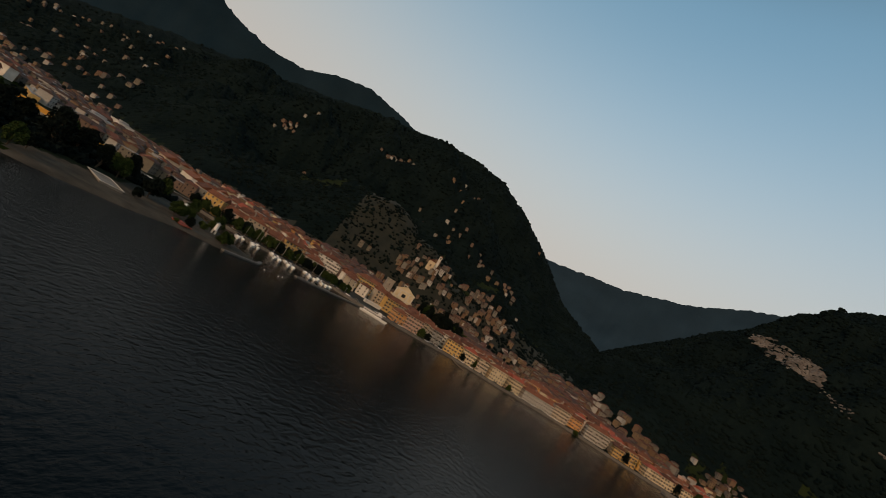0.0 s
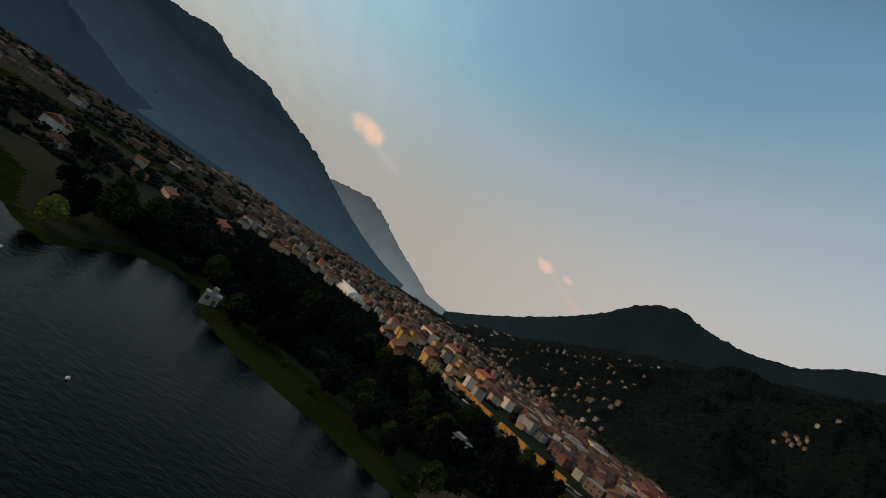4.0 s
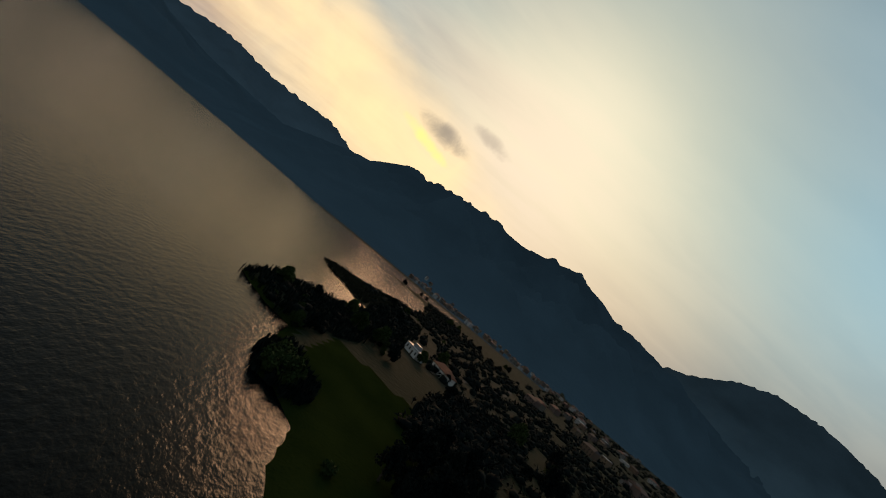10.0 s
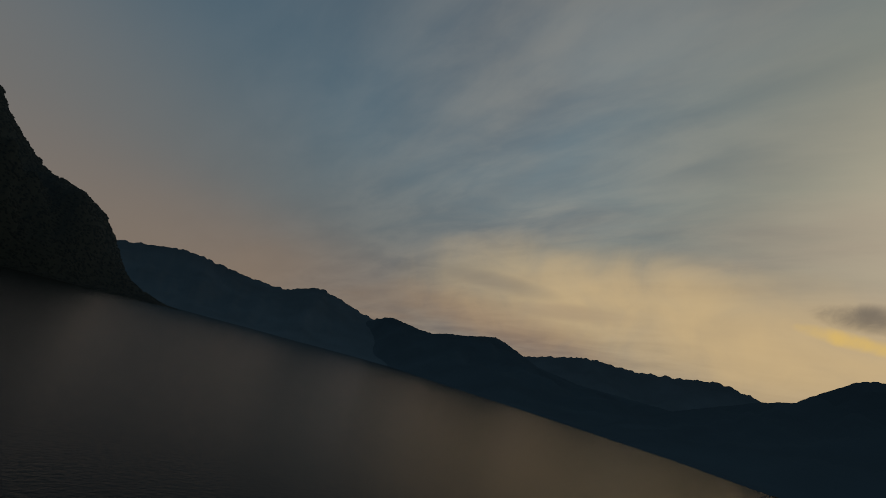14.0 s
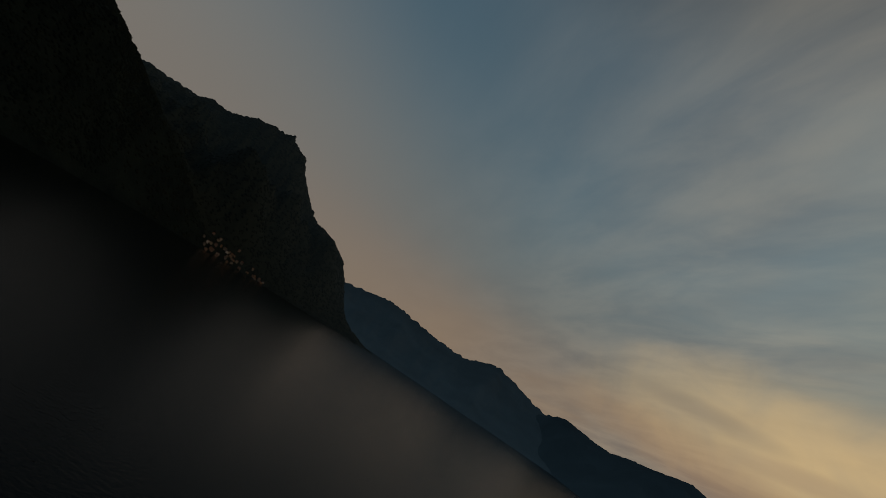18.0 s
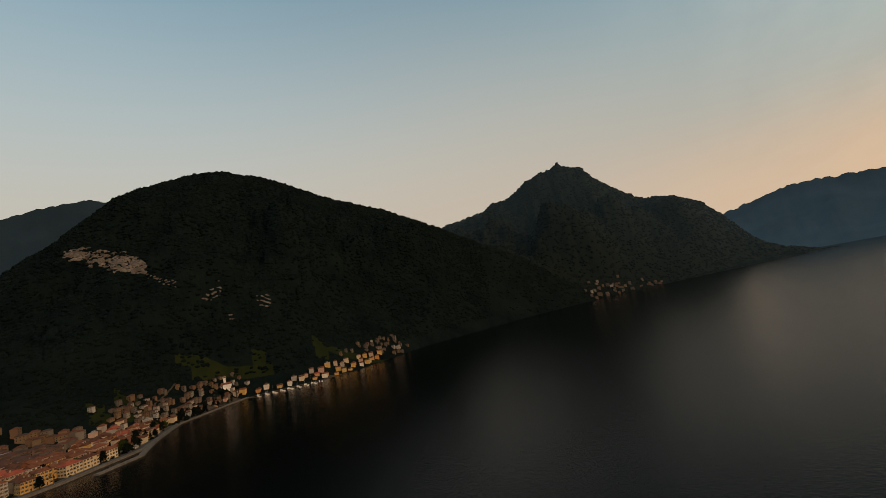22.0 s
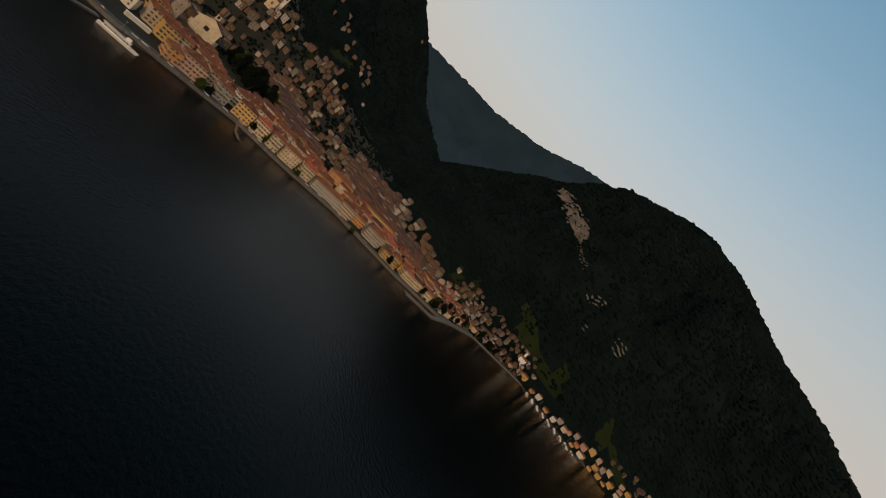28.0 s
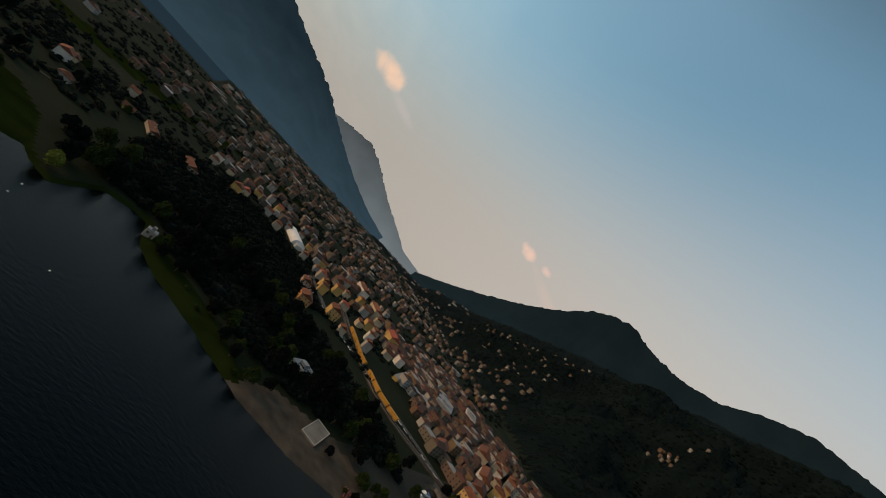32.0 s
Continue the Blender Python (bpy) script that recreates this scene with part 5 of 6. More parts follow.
random.seed(33)
upper = FarHouses()
for row in range(18):
    line = along_quay(110 + 9.6 * row)
    step = random.uniform(0, 8)
    while step < len(line) - 8:
        x, y, heading = line[int(step)]
        step += random.uniform(8.2, 12.0)
        x, y = x + random.uniform(-1.5, 1.5), y + random.uniform(-1.5, 1.5)
        if random.random() < 0.06 + 0.016 * row + (0.4 if y < -150 else 0) or not 2 < ground(x, y) < 100 or not free(x, y, 7) or noise.noise((x / 40, y / 40, 4.4)) > 0.3 + 0.002 * x - 0.9:
            continue
        if any((x - a) ** 2 + (y - b) ** 2 < 100 for a, b in HOUSE_SPOTS):
            continue
        upper.add(x, y, random.uniform(8, 12), random.uniform(7.5, 9.5), 3.0 * random.choice((2, 2, 3, 3)) + 0.4, heading + random.choice((0, 0, math.pi / 2)) + random.uniform(-0.12, 0.12), random.random() < 0.03)
upper.make("dense tiled houses climbing behind the old town")


def inside(corners):
    xs, ys = [c[0] for c in corners], [c[1] for c in corners]

    def draw():
        while True:
            x, y = random.uniform(min(xs), max(xs)), random.uniform(min(ys), max(ys))
            if in_polygon(np.array([x]), np.array([y]), corners)[0]:
                return x, y
    return draw


far_quarter("tiled houses and sheds between station and hill", 330, inside([(186, 136), (168, 165), (150, 215), (140, 290), (150, 350), (250, 420), (330, 300), (345, 190), (262, 112)]), 12, (8, 13), (2, 2, 3), 0.12, 1, 90, turn=0.6)
far_quarter("houses on the slope above the church", 400, ragged(7, 8.5, 380, 550), 9.0, (5.5, 9.0), (1, 2, 2, 3), 0.02, 6, 130)
far_quarter("tiled houses of the valley town", 760, sector(55, 104, 300, 1500, 1.4), 15, (7, 13), (2, 2, 3), 0.15)
far_quarter("pale workshops and blocks far up the valley", 240, sector(70, 112, 700, 2300, 1.1), 34, (14, 36), (2, 2, 3), 0.7, turn=1.2)
far_quarter("scattered houses over the meadows", 110, sector(104, 146, 330, 930, 1.2), 30, (9, 15), (1, 2, 2), 0.1)
far_quarter("hamlets on the wooded hillside", 130, clusters(((620, 330, 14), (760, 400, 16), (820, 250, 18), (700, 120, 20), (900, 520, 18), (980, 330, 16), (560, 420, 18), (800, 640, 18), (1050, 150, 16), (640, 560, 16), (690, 200, 26), (660, 60, 24))), 13, (6, 10), (2, 2), 0.0, 20, 420)
far_quarter("shore town across the water", 130, sector(146, 172, 700, 860, 1.5), 16, (7, 11), (2, 2, 3), 0.05, 1, 120)
far_quarter("fishing village under the far cape", 44, clusters(((225, -1305, 22), (190, -1340, 20), (255, -1240, 16), (120, -1420, 16))), 15, (9, 15), (2, 3), 0.0, 1, 70)
far_quarter("houses and sheds along the south road", 170, clusters(((440, -200, 20), (480, -262, 22), (500, -312, 18), (455, -300, 14), (520, -330, 22), (480, -500, 24), (440, -560, 20), (540, -260, 20), (480, -230, 14))), 11, (5.5, 8.5), (1, 2, 2), 0.02, 2, 45)


# ---- quays, roads and rails ----
def offset_line(line, o):
    """The line moved o metres to its left, mitred at the corners."""
    out = []
    for i, p in enumerate(line):
        a, b = Vector(line[max(i - 1, 0)]), Vector(line[min(i + 1, len(line) - 1)])
        d = (b - a).normalized()
        out.append((p[0] - d.y * o, p[1] + d.x * o))
    return out


def finer(line, step=12.0):
    out = []
    for (ax, ay), (bx, by) in zip(line, line[1:]):
        n = max(1, int(math.hypot(bx - ax, by - ay) / step))
        out += [(ax + (bx - ax) * i / n, ay + (by - ay) * i / n) for i in range(n)]
    return out + [line[-1]]


def strip(name, line, o0, o1, low, high, mat, label, category, kind="structure", follow=False):
    """A long slab beside a line, from offset o0 to o1; follow: its top keeps high over the land."""
    a, b = offset_line(line, o0), offset_line(line, o1)
    s, n = Shape(), len(line)
    lift = [max(ground(*p), ground(*q), 0.6) if follow else 0.0 for p, q in zip(a, b)]
    for i in range(n):
        s.v += [(*a[i], low + lift[i]), (*b[i], low + lift[i]), (*b[i], high + lift[i]), (*a[i], high + lift[i])]
    for i in range(n - 1):
        k = 4 * i
        s.f += [(k + 3, k + 2, k + 6, k + 7), (k, k + 3, k + 7, k + 4), (k + 2, k + 1, k + 5, k + 6), (k + 1, k, k + 4, k + 5)]
    s.f += [(0, 1, 2, 3), (4 * n - 1, 4 * n - 2, 4 * n - 3, 4 * n - 4)]
    s.m = [0] * len(s.f)
    return tagged(s.make(name, M[mat]), label, category, kind=kind)


quay_line = finer(QUAY)
strip("pavement_quay", quay_line, -1.2, 12.6, -2.5, 1.75, "stone", "stone-paved lakeside promenade above the quay wall", "promenade")
strip("quay_kerb", quay_line, -1.4, -0.7, -2.4, 2.0, "stone", "pale stone kerb along the quay's edge", "kerb")
strip("road_lakefront", quay_line, 5.2, 10.8, 1.5, 1.78, "asphalt", "asphalt lakefront road between promenade and houses", "road")
ROAD_NORTH = finer([(K * a, K * b) for a, b in ((168, 132), (172, 144), (161, 153), (145, 163), (128, 172), (104, 192), (79, 217), (62, 250), (54, 303), (66, 380), (90, 520))])
strip("road_north", ROAD_NORTH, -3.2, 3.2, -0.6, 0.25, "asphalt", "grey asphalt road running north past the station", "road", follow=True)
RAIL = finer([(K * a, K * b) for a, b in ((210, 128), (174, 140), (138, 153), (125, 164), (118, 177), (110, 190), (100, 222), (90, 262), (80, 320), (88, 420))])
strip("railway_bed", RAIL, -5.5, 5.5, -0.8, 0.3, "shore", "brown gravel railway bed with several tracks", "railway", follow=True)
for off in (-3.4, -2.0, 1.6, 3.0):
    strip("rail", RAIL, off - 0.04, off + 0.04, 0.2, 0.46, "metal", "steel rail on the gravel bed", "rail", follow=True)
strip("pavement_south", finer([(K * a, K * b) for a, b in ((312, -134), (324, -164), (352, -182), (386, -206), (424, -240), (446, -292), (464, -338))]), -1.0, 5.0, -2.0, 1.6, "stone", "pale lakeside path on a stone wall", "path")
strip("breakwater", finer([(K * a, K * b) for a, b in ((174, 63), (184, 60), (202, 57), (221, 53))]), -1.6, 1.6, -2.5, 0.95, "stone", "low stone breakwater sheltering the moored boats", "breakwater", kind="structure")
strip("spit_wall", finer([(K * a, K * b) for a, b in ((123, 57.5), (141, 57.5), (148, 62))]), -1.0, 1.0, -2.0, 0.8, "stone", "low stone wall at the tip of the spit", "wall", kind="structure")


def hill_path(name, corners, label):
    strip(name, finer([(K * a, K * b) for a, b in corners]), -1.6, 1.6, -0.6, 0.2, "shore", label, "path", follow=True)


hill_path("path_meadow", ((-80, 117), (-75, 122), (-70, 128), (-62, 137)), "pale gravel track across the meadow")
hill_path("path_reeds", ((-140, 96), (-190, 128), (-217, 150), (-258, 168)), "pale track beside the reed bed")
hill_path("road_field", ((446, -214), (470, -236), (490, -250), (512, -282)), "pale lane below the hillside field")

# the goods train: yellow wagons behind one another
def wagon_shape(colour):
    s = Shape().box(-6.0, -1.4, 1.0, 6.0, 1.4, 3.7, 0).box(-6.1, -1.45, 0.75, 6.1, 1.45, 1.0, 1)
    for i in range(7):
        x = -5.8 + i * 1.93
        s.box(x - 0.08, -1.48, 1.0, x + 0.08, 1.48, 3.75, 0)
    return s


wagon = new("rail_wagon")
wagon_shape("yellow").make("body", [M["hoarding"], M["metal"]], wagon)
wheel = Shape()
for yy in (-0.75, 0.75):
    wheel.tube((0, yy - 0.07, 0.46), (0, yy + 0.07, 0.46), 0.46, 0.46, 14)
wheel.tube((0, -0.75, 0.46), (0, 0.75, 0.46), 0.08, 0.08, 8)
wheel_data = wheel.data("wheelset", [M["metal"]])
for x in (-4.6, -2.8, 2.8, 4.6):
    placed("wheelset", wheel_data, wagon, Matrix.Translation((x, 0, 0)))
tagged(wagon, "yellow maintenance wagon standing on the siding", "train wagon", "wagons of the yellow works train")


def point_along(line, distance):
    for (ax, ay), (bx, by) in zip(line, line[1:]):
        n = math.hypot(bx - ax, by - ay)
        if distance <= n:
            return ax + (bx - ax) * distance / n, ay + (by - ay) * distance / n, math.atan2(by - ay, bx - ax)
        distance -= n
    return (*line[-1], 0.0)


siding = offset_line(RAIL, -2.7)
for k in range(9):
    x, y, a = point_along(siding, 118 + 13.2 * k + (8 if k > 3 else 0))
    m = Matrix.LocRotScale((x, y, ground(x, y) + 0.44), Euler((0, 0, a)), None)
    if k == 0:
        wagon.matrix_basis = m
    else:
        copy_thing(wagon, m)

# ---- boats ----
def hull_shape(length, beam, high):
    """A hull with a raked bow, full stern and a sunk deck."""
    s, stations = Shape(), 7
    for i in range(stations):
        u = i / (stations - 1)
        half = beam / 2 * (1 - max(0.0, (u - 0.35) / 0.65) ** 2.2) * (0.88 + 0.12 * min(1, u * 3)) + 0.02
        x, sheer = -length / 2 + length * u, high * (1 + 0.25 * u * u)
        s.v += [(x, -half, sheer), (x - 0.04 * length * u, -half * 0.72, 0.05), (x - 0.05 * length * u, 0, -0.35), (x - 0.04 * length * u, half * 0.72, 0.05), (x, half, sheer), (x, half * 0.8, sheer - 0.06), (x, -half * 0.8, sheer - 0.06)]
    for i in range(stations - 1):
        for k in range(7):
            s.f.append((7 * i + k, 7 * i + (k + 1) % 7, 7 * (i + 1) + (k + 1) % 7, 7 * (i + 1) + k))
    s.f += [tuple(range(7)), tuple(range(7 * stations - 1, 7 * stations - 8, -1))]
    s.m = [0] * len(s.f)
    return s


def boat(name, length, beam, sail, cover, label, group):
    thing = new(name)
    hull_shape(length, beam, 0.85).make("hull", M["white_paint"], thing, smooth=False)
    cabin = Shape().box(-length * 0.12, -beam * 0.3, 0.8, length * 0.2, beam * 0.3, 1.45, 0, 0.16)
    cabin.make("cabin", M["white_paint"], thing)
    Shape().box(-length * 0.06, -beam * 0.29, 1.05, length * 0.16, beam * 0.29, 1.3).make("cabin_window", M["glass"], thing)
    Shape().box(-length * 0.45, -beam * 0.34, 0.82, -length * 0.14, beam * 0.34, 0.98).make("cover" if cover else "cockpit", M["boat_blue" if cover else "wood"], thing)
    if sail:
        Shape().tube((length * 0.08, 0, 0.9), (length * 0.08, 0, length * 1.25), 0.07, 0.05, 6).make("mast", M["metal"], thing)
        Shape().tube((length * 0.07, 0, 1.9), (-length * 0.36, 0, 1.8), 0.16, 0.13, 6).make("boom", M["boat_blue"], thing)
    else:
        Shape().box(length * 0.0, -beam * 0.28, 1.45, length * 0.03, beam * 0.28, 1.9).make("windscreen", M["glass"], thing)
    return tagged(thing, label, "boat", group)


sailboat = boat("sailing_boat", 8.0, 2.6, True, True, "white sailing boat with bare mast moored at a jetty", "boats in the harbour")
motorboat = boat("motor_boat", 7.0, 2.5, False, True, "white motor boat under a blue cover at its mooring", "boats in the harbour")
dinghy = boat("motor_boat", 5.2, 1.9, False, False, "small open white motor boat at its mooring", "boats in the harbour")
JETTIES = ((184, 103.5, 172, 92), (198, 93, 186.5, 80.5), (214, 82, 203, 69.5))
MOORED = []
for ax, ay, bx, by in JETTIES:
    n = math.hypot(bx - ax, by - ay)
    for s in (0.36, 0.92):
        for side in (-1, 1):
            for lean in (0, 1):
                MOORED.append((ax + (bx - ax) * s - side * (2.4 + 2.4 * lean) * (by - ay) / n, ay + (by - ay) * s + side * (2.4 + 2.4 * lean) * (bx - ax) / n, len(MOORED) * 2 % 3))
MOORED += [(154, 112, 2), (158, 118, 1), (213, 68, 1)]
protos, used = (sailboat, motorboat, dinghy), set()
random.seed(5)
for x, y, k in MOORED:
    m = Matrix.LocRotScale((K * x, K * y, 0.02), Euler((0, 0, radians(222 + random.uniform(-7, 7)))), (1.3, 1.3, 1.25))
    if k in used:
        copy_thing(protos[k], m)
    else:
        protos[k].matrix_basis = m
        used.add(k)
for x, y, k in [(455 - 6.2 * i + random.uniform(-1, 1), -344 - 6.4 * i + random.uniform(-1, 1), random.choice((0, 0, 1, 2))) for i in range(9)] + [(446 - 6.2 * i + random.uniform(-1, 1), -338 - 6.6 * i + random.uniform(-1, 1), random.choice((0, 1, 1, 2))) for i in range(9)] + [(437 - 6 * i, -334 - 6.6 * i, random.choice((0, 1))) for i in range(8)]:
    ob = copy_thing(protos[k], Matrix.LocRotScale((K * x, K * y, 0.02), Euler((0, 0, radians(130 + random.uniform(-8, 8)))), (1.15, 1.15, 1.15)))
    tagged(ob, "white boat moored in the village marina", group="boats in the marina")


def jetty(ax, ay, bx, by, wide=1.8):
    a, b = Vector((K * ax, K * ay, 0)), Vector((K * bx, K * by, 0))
    n, turn = (b - a).length, math.atan2(b.y - a.y, b.x - a.x)
    thing = new("jetty")
    thing.matrix_basis = Matrix.LocRotScale((a.x, a.y, 0), Euler((0, 0, turn)), None)
    plank = Shape().box(-0.24, -wide / 2, 0.62, 0.24, wide / 2, 0.7).data("plank", [M["wood"]])
    for i in range(int(n / 0.55)):
        placed("plank", plank, thing, Matrix.Translation((0.3 + 0.55 * i, 0, random.uniform(-0.01, 0.01))))
    Shape().box(0, -wide * 0.42, 0.44, n, -wide * 0.3, 0.62).box(0, wide * 0.3, 0.44, n, wide * 0.42, 0.62).make("beam", M["wood"], thing)
    pile = Shape().tube((0, 0, -3.0), (0, 0, 1.3), 0.14, 0.13, 7).data("pile", [M["wood"]])
    for i in range(int(n / 5) + 1):
        for yy in (-wide / 2 - 0.1, wide / 2 + 0.1):
            placed("pile", pile, thing, Matrix.Translation((0.5 + 4.8 * i, yy, 0)))
    tagged(thing, "weathered timber jetty on piles", "jetty", "harbour jetties")


for ends in JETTIES:
    jetty(*ends)
jetty(279, 7, 262, 0)
jetty(262, 0, 254, -6, 3.2)
jetty(462, -338, 424, -330)
jetty(436, -376, 405, -352)

# the lake steamer at the square
ferry = new("passenger_boat")
ferry.matrix_basis = Matrix.LocRotScale((K * 218.5, K * 41, 0), Euler((0, 0, radians(-63))), None)
h = hull_shape(24, 5.2, 1.5)
h.make("hull", M["white_paint"], ferry)
Shape().box(-9.5, -2.0, 1.4, 6.0, 2.0, 3.6, 0, 0.1).make("saloon", M["white_paint"], ferry)
for i in range(8):
    for yy in (-1.98, 1.9):
        Shape().box(-8.8 + i * 1.8, yy, 2.2, -7.6 + i * 1.8, yy + 0.08, 3.1).make("window", M["glass"], ferry)
Shape().box(-10.2, -2.3, 3.6, 6.4, 2.3, 3.75).make("deck_roof", M["trim"], ferry)
Shape().box(2.2, -1.4, 3.75, 5.2, 1.4, 5.6, 0, 0.15).make("wheelhouse", M["white_paint"], ferry)
Shape().tube((0.5, 0, 3.7), (0.5, 0, 8.5), 0.07, 0.04, 6).make("mast", M["metal"], ferry)
tagged(ferry, "white passenger boat moored at the square's landing stage", "boat", "boats in the harbour")

# ---- the beach ----
slab = new("concrete_platform")
slab.matrix_basis = Matrix.LocRotScale((K * 98, K * 82.5, ground(K * 98, K * 82.5)), Euler((0, 0, radians(72))), None)
Shape().box(-11, -4.5, -0.6, 11, 4.5, 0.5).make("slab", M["path"], slab)
Shape().box(-11.2, -4.7, 0.5, 11.2, -4.4, 0.75).box(-11.2, 4.4, 0.5, 11.2, 4.7, 0.75).box(-11.2, -4.4, 0.5, -10.9, 4.4, 0.75).box(10.9, -4.4, 0.5, 11.2, 4.4, 0.75).make("rim", M["trim"], slab)
tagged(slab, "pale square concrete platform on the beach", "platform")
tower = new("white_beach_tower")
tower.matrix_basis = Matrix.LocRotScale((K * 133, K * 74, ground(K * 133, K * 74)), Euler((0, 0, 0.5)), (0.6, 0.6, 0.6))
leg = Shape().box(-0.22, -0.22, -1, 0.22, 0.22, 3.6).data("leg", [M["white_paint"]])
for a, b in ((-1.5, -1.5), (1.5, -1.5), (1.5, 1.5), (-1.5, 1.5)):
    placed("leg", leg, tower, Matrix.Translation((a, b, 0)))
Shape().box(-1.9, -1.9, 3.4, 1.9, 1.9, 3.7).box(-2.1, -2.1, 9.6, 2.1, 2.1, 10.0).make("platform", M["trim"], tower)
Shape().tube((0, 0, 3.7), (0, 0, 9.6), 1.75, 1.6, 14).make("tank", M["white_paint"], tower)
Shape().tube((0, 0, 10), (0, 0, 11.2), 1.2, 0.2, 12).make("cap", M["metal"], tower)
tagged(tower, "white round tower on four legs on the spit", "tower")
kayak = new("kayak")
hull_shape(4.6, 0.75, 0.28).make("hull", M["roof_red"], kayak)
Shape().box(-0.5, -0.22, 0.2, 0.5, 0.22, 0.3).make("seat", M["boat_blue"], kayak)
tagged(kayak, "red kayak drawn up on the beach", "kayak", "kayaks on the beach")
for i in range(10):
    x, y = K * 113 + (i % 5) * 1.5, K * 67.5 + (i // 5) * 4.8
    m = Matrix.LocRotScale((x, y, ground(x, y) + 0.22), Euler((0, 0, radians(70 + random.uniform(-10, 10)))), None)
    if i:
        copy_thing(kayak, m)
    else:
        kayak.matrix_basis = m
house(K * 83, K * 109, 13, 9, 1, radians(60), "white", "roof_grey", "plain", 2, flat=True, label="low white flat-roofed pavilion in the wood by the beach", group="pavilions by the shore")
house(K * 16, K * 99, 5, 4, 1, radians(20), "grey", "roof_grey", "plain", 2, flat=True, label="small pale boathouse at the water's edge", group="pavilions by the shore")
house(K * -145, K * 89, 12, 6, 1, radians(30), "white", "roof_grey", "plain", 2, flat=True, label="low white hut among the trees of the peninsula", group="pavilions by the shore")
house(K * -146, K * 101, 14, 7, 1, radians(30), "white", "roof", "plain", 1, label="long pale hut at the edge of the reeds", group="pavilions by the shore")
house(K * -88, K * 170, 11, 9, 2, radians(120), "white", "roof", "plain", 1, label="white farmhouse beside the meadow track", group="pavilions by the shore")
for x, y in ((124, 80), (119, 76), (128, 82), (136, 79), (127, 63), (131, 65), (134, 67)):
    tree("plane", K * x, K * y, random.uniform(0.6, 0.85))

# white membrane hall and its floodlight mast
hall = new("membrane_hall")
hall.matrix_basis = Matrix.LocRotScale((K * 28, K * 300, ground(K * 28, K * 300)), Euler((0, 0, radians(118))), None)
vault, n = Shape(), 12
for j in range(9):
    for i in range(n + 1):
        a = math.pi * i / n
        sag = 1.0 - 0.05 * (j % 2)
        vault.v.append((-24 + 6 * j, -9.5 * math.cos(a), 8.5 * math.sin(a) ** 0.8 * sag))
for j in range(8):
    for i in range(n):
        k = j * (n + 1) + i
        vault.f.append((k, k + n + 1, k + n + 2, k + 1))
vault.f += [tuple(range(n + 1)), tuple(range(9 * (n + 1) - 1, 8 * (n + 1) - 1, -1))]
vault.m = [0] * len(vault.f)
vault.make("membrane", M["membrane"], hall)
Shape().box(-24.3, -9.9, -1.5, 24.3, 9.9, 0.6).make("plinth", M["stone"], hall)
Shape().box(-30, -5, -1, -24.3, 5, 4.5).make("entrance", M["white"], hall)
tagged(hall, "white vaulted membrane sports hall with ribbed skin", "sports hall")
TAKEN.append((K * 28, K * 300, 30))


def lamp_mast(x, y, tall, label, group):
    thing = new("floodlight_mast" if tall > 12 else "street_lamp")
    thing.matrix_basis = Matrix.LocRotScale((x, y, ground(x, y) if tall > 12 else 1.76), Euler((0, 0, random.uniform(0, 6))), None)
    Shape().tube((0, 0, -0.5), (0, 0, tall), tall * 0.014 + 0.03, 0.05, 7).make("pole", M["metal"], thing)
    Shape().box(-0.5 - tall * 0.02, -0.15, tall - 0.1, 0.5 + tall * 0.02, 0.15, tall + 0.12 + tall * 0.01).make("head", M["metal"], thing)
    return tagged(thing, label, "lamp post", group)


lamp_mast(K * 45, K * 308, 24, "tall steel floodlight mast beside the sports hall", "floodlight masts")
for k in range(19):
    x, y, _ = point_along(offset_line(quay_line, 1.2), 12 + 25 * k)
    lamp_mast(x, y, 5.0, "grey steel lamp post on the promenade", "promenade lamps")

# promenade trees, the dark park beside the church, hotel gardens
for off, first in ((2.6, 4), (11.7, 8)):
    for k in range(16):
        x, y, _ = point_along(offset_line(quay_line, off), first + 8.6 * k)
        tree(random.choice(("plane", "round")), x, y, random.uniform(0.85, 1.15), group="promenade trees", z=1.7)
scatter(24, [(352, 24), (372, 20), (398, 36), (402, 64), (384, 78), (362, 66), (350, 48)], ("tall", "round", "tall", "broad"), 1.25, 1.75, 6.0, group="trees of the park beside the church")
scatter(10, [(96, 72), (112, 66), (136, 62), (146, 78), (152, 100), (140, 104), (120, 88), (100, 88)], ("broad", "round", "bush"), 0.55, 0.95, 4.0)
for x, y, key, s in ((362, 46, "tall", 1.2), (370, 60, "tall", 1.3), (378, 50, "cypress", 1.3), (366, 36, "round", 1.3), (356, 56, "cypress", 1.2), (384, 62, "broad", 1.2), (374, 40, "tall", 1.1), (352, 44, "round", 1.1), (380, 34, "broad", 1.2), (360, 66, "tall", 1.1), (388, 46, "round", 1.2),
    (262, 27, "broad", 0.9), (268, 24, "round", 0.9), (292, 4, "round", 0.9), (296, -4, "plane", 0.9), (330, -112, "tall", 0.9), (338, -118, "broad", 1.0), (352, -120, "tall", 1.0), (344, -132, "round", 1.0), (356, -138, "broad", 1.0), (348, -150, "tall", 0.9), (362, -150, "round", 1.0),
    (474, -330, "cypress", 1.0), (480, -322, "cypress", 0.9), (466, -318, "cypress", 1.0), (440, -262, "tall", 1.1), (446, -270, "round", 1.2), (450, -278, "tall", 1.0), (432, -250, "round", 1.0), (300, -30, "plane", 0.8), (318, -78, "plane", 0.8), (424, -238, "cypress", 1.0)):
    tree(key, K * x, K * y, s, group="garden trees")

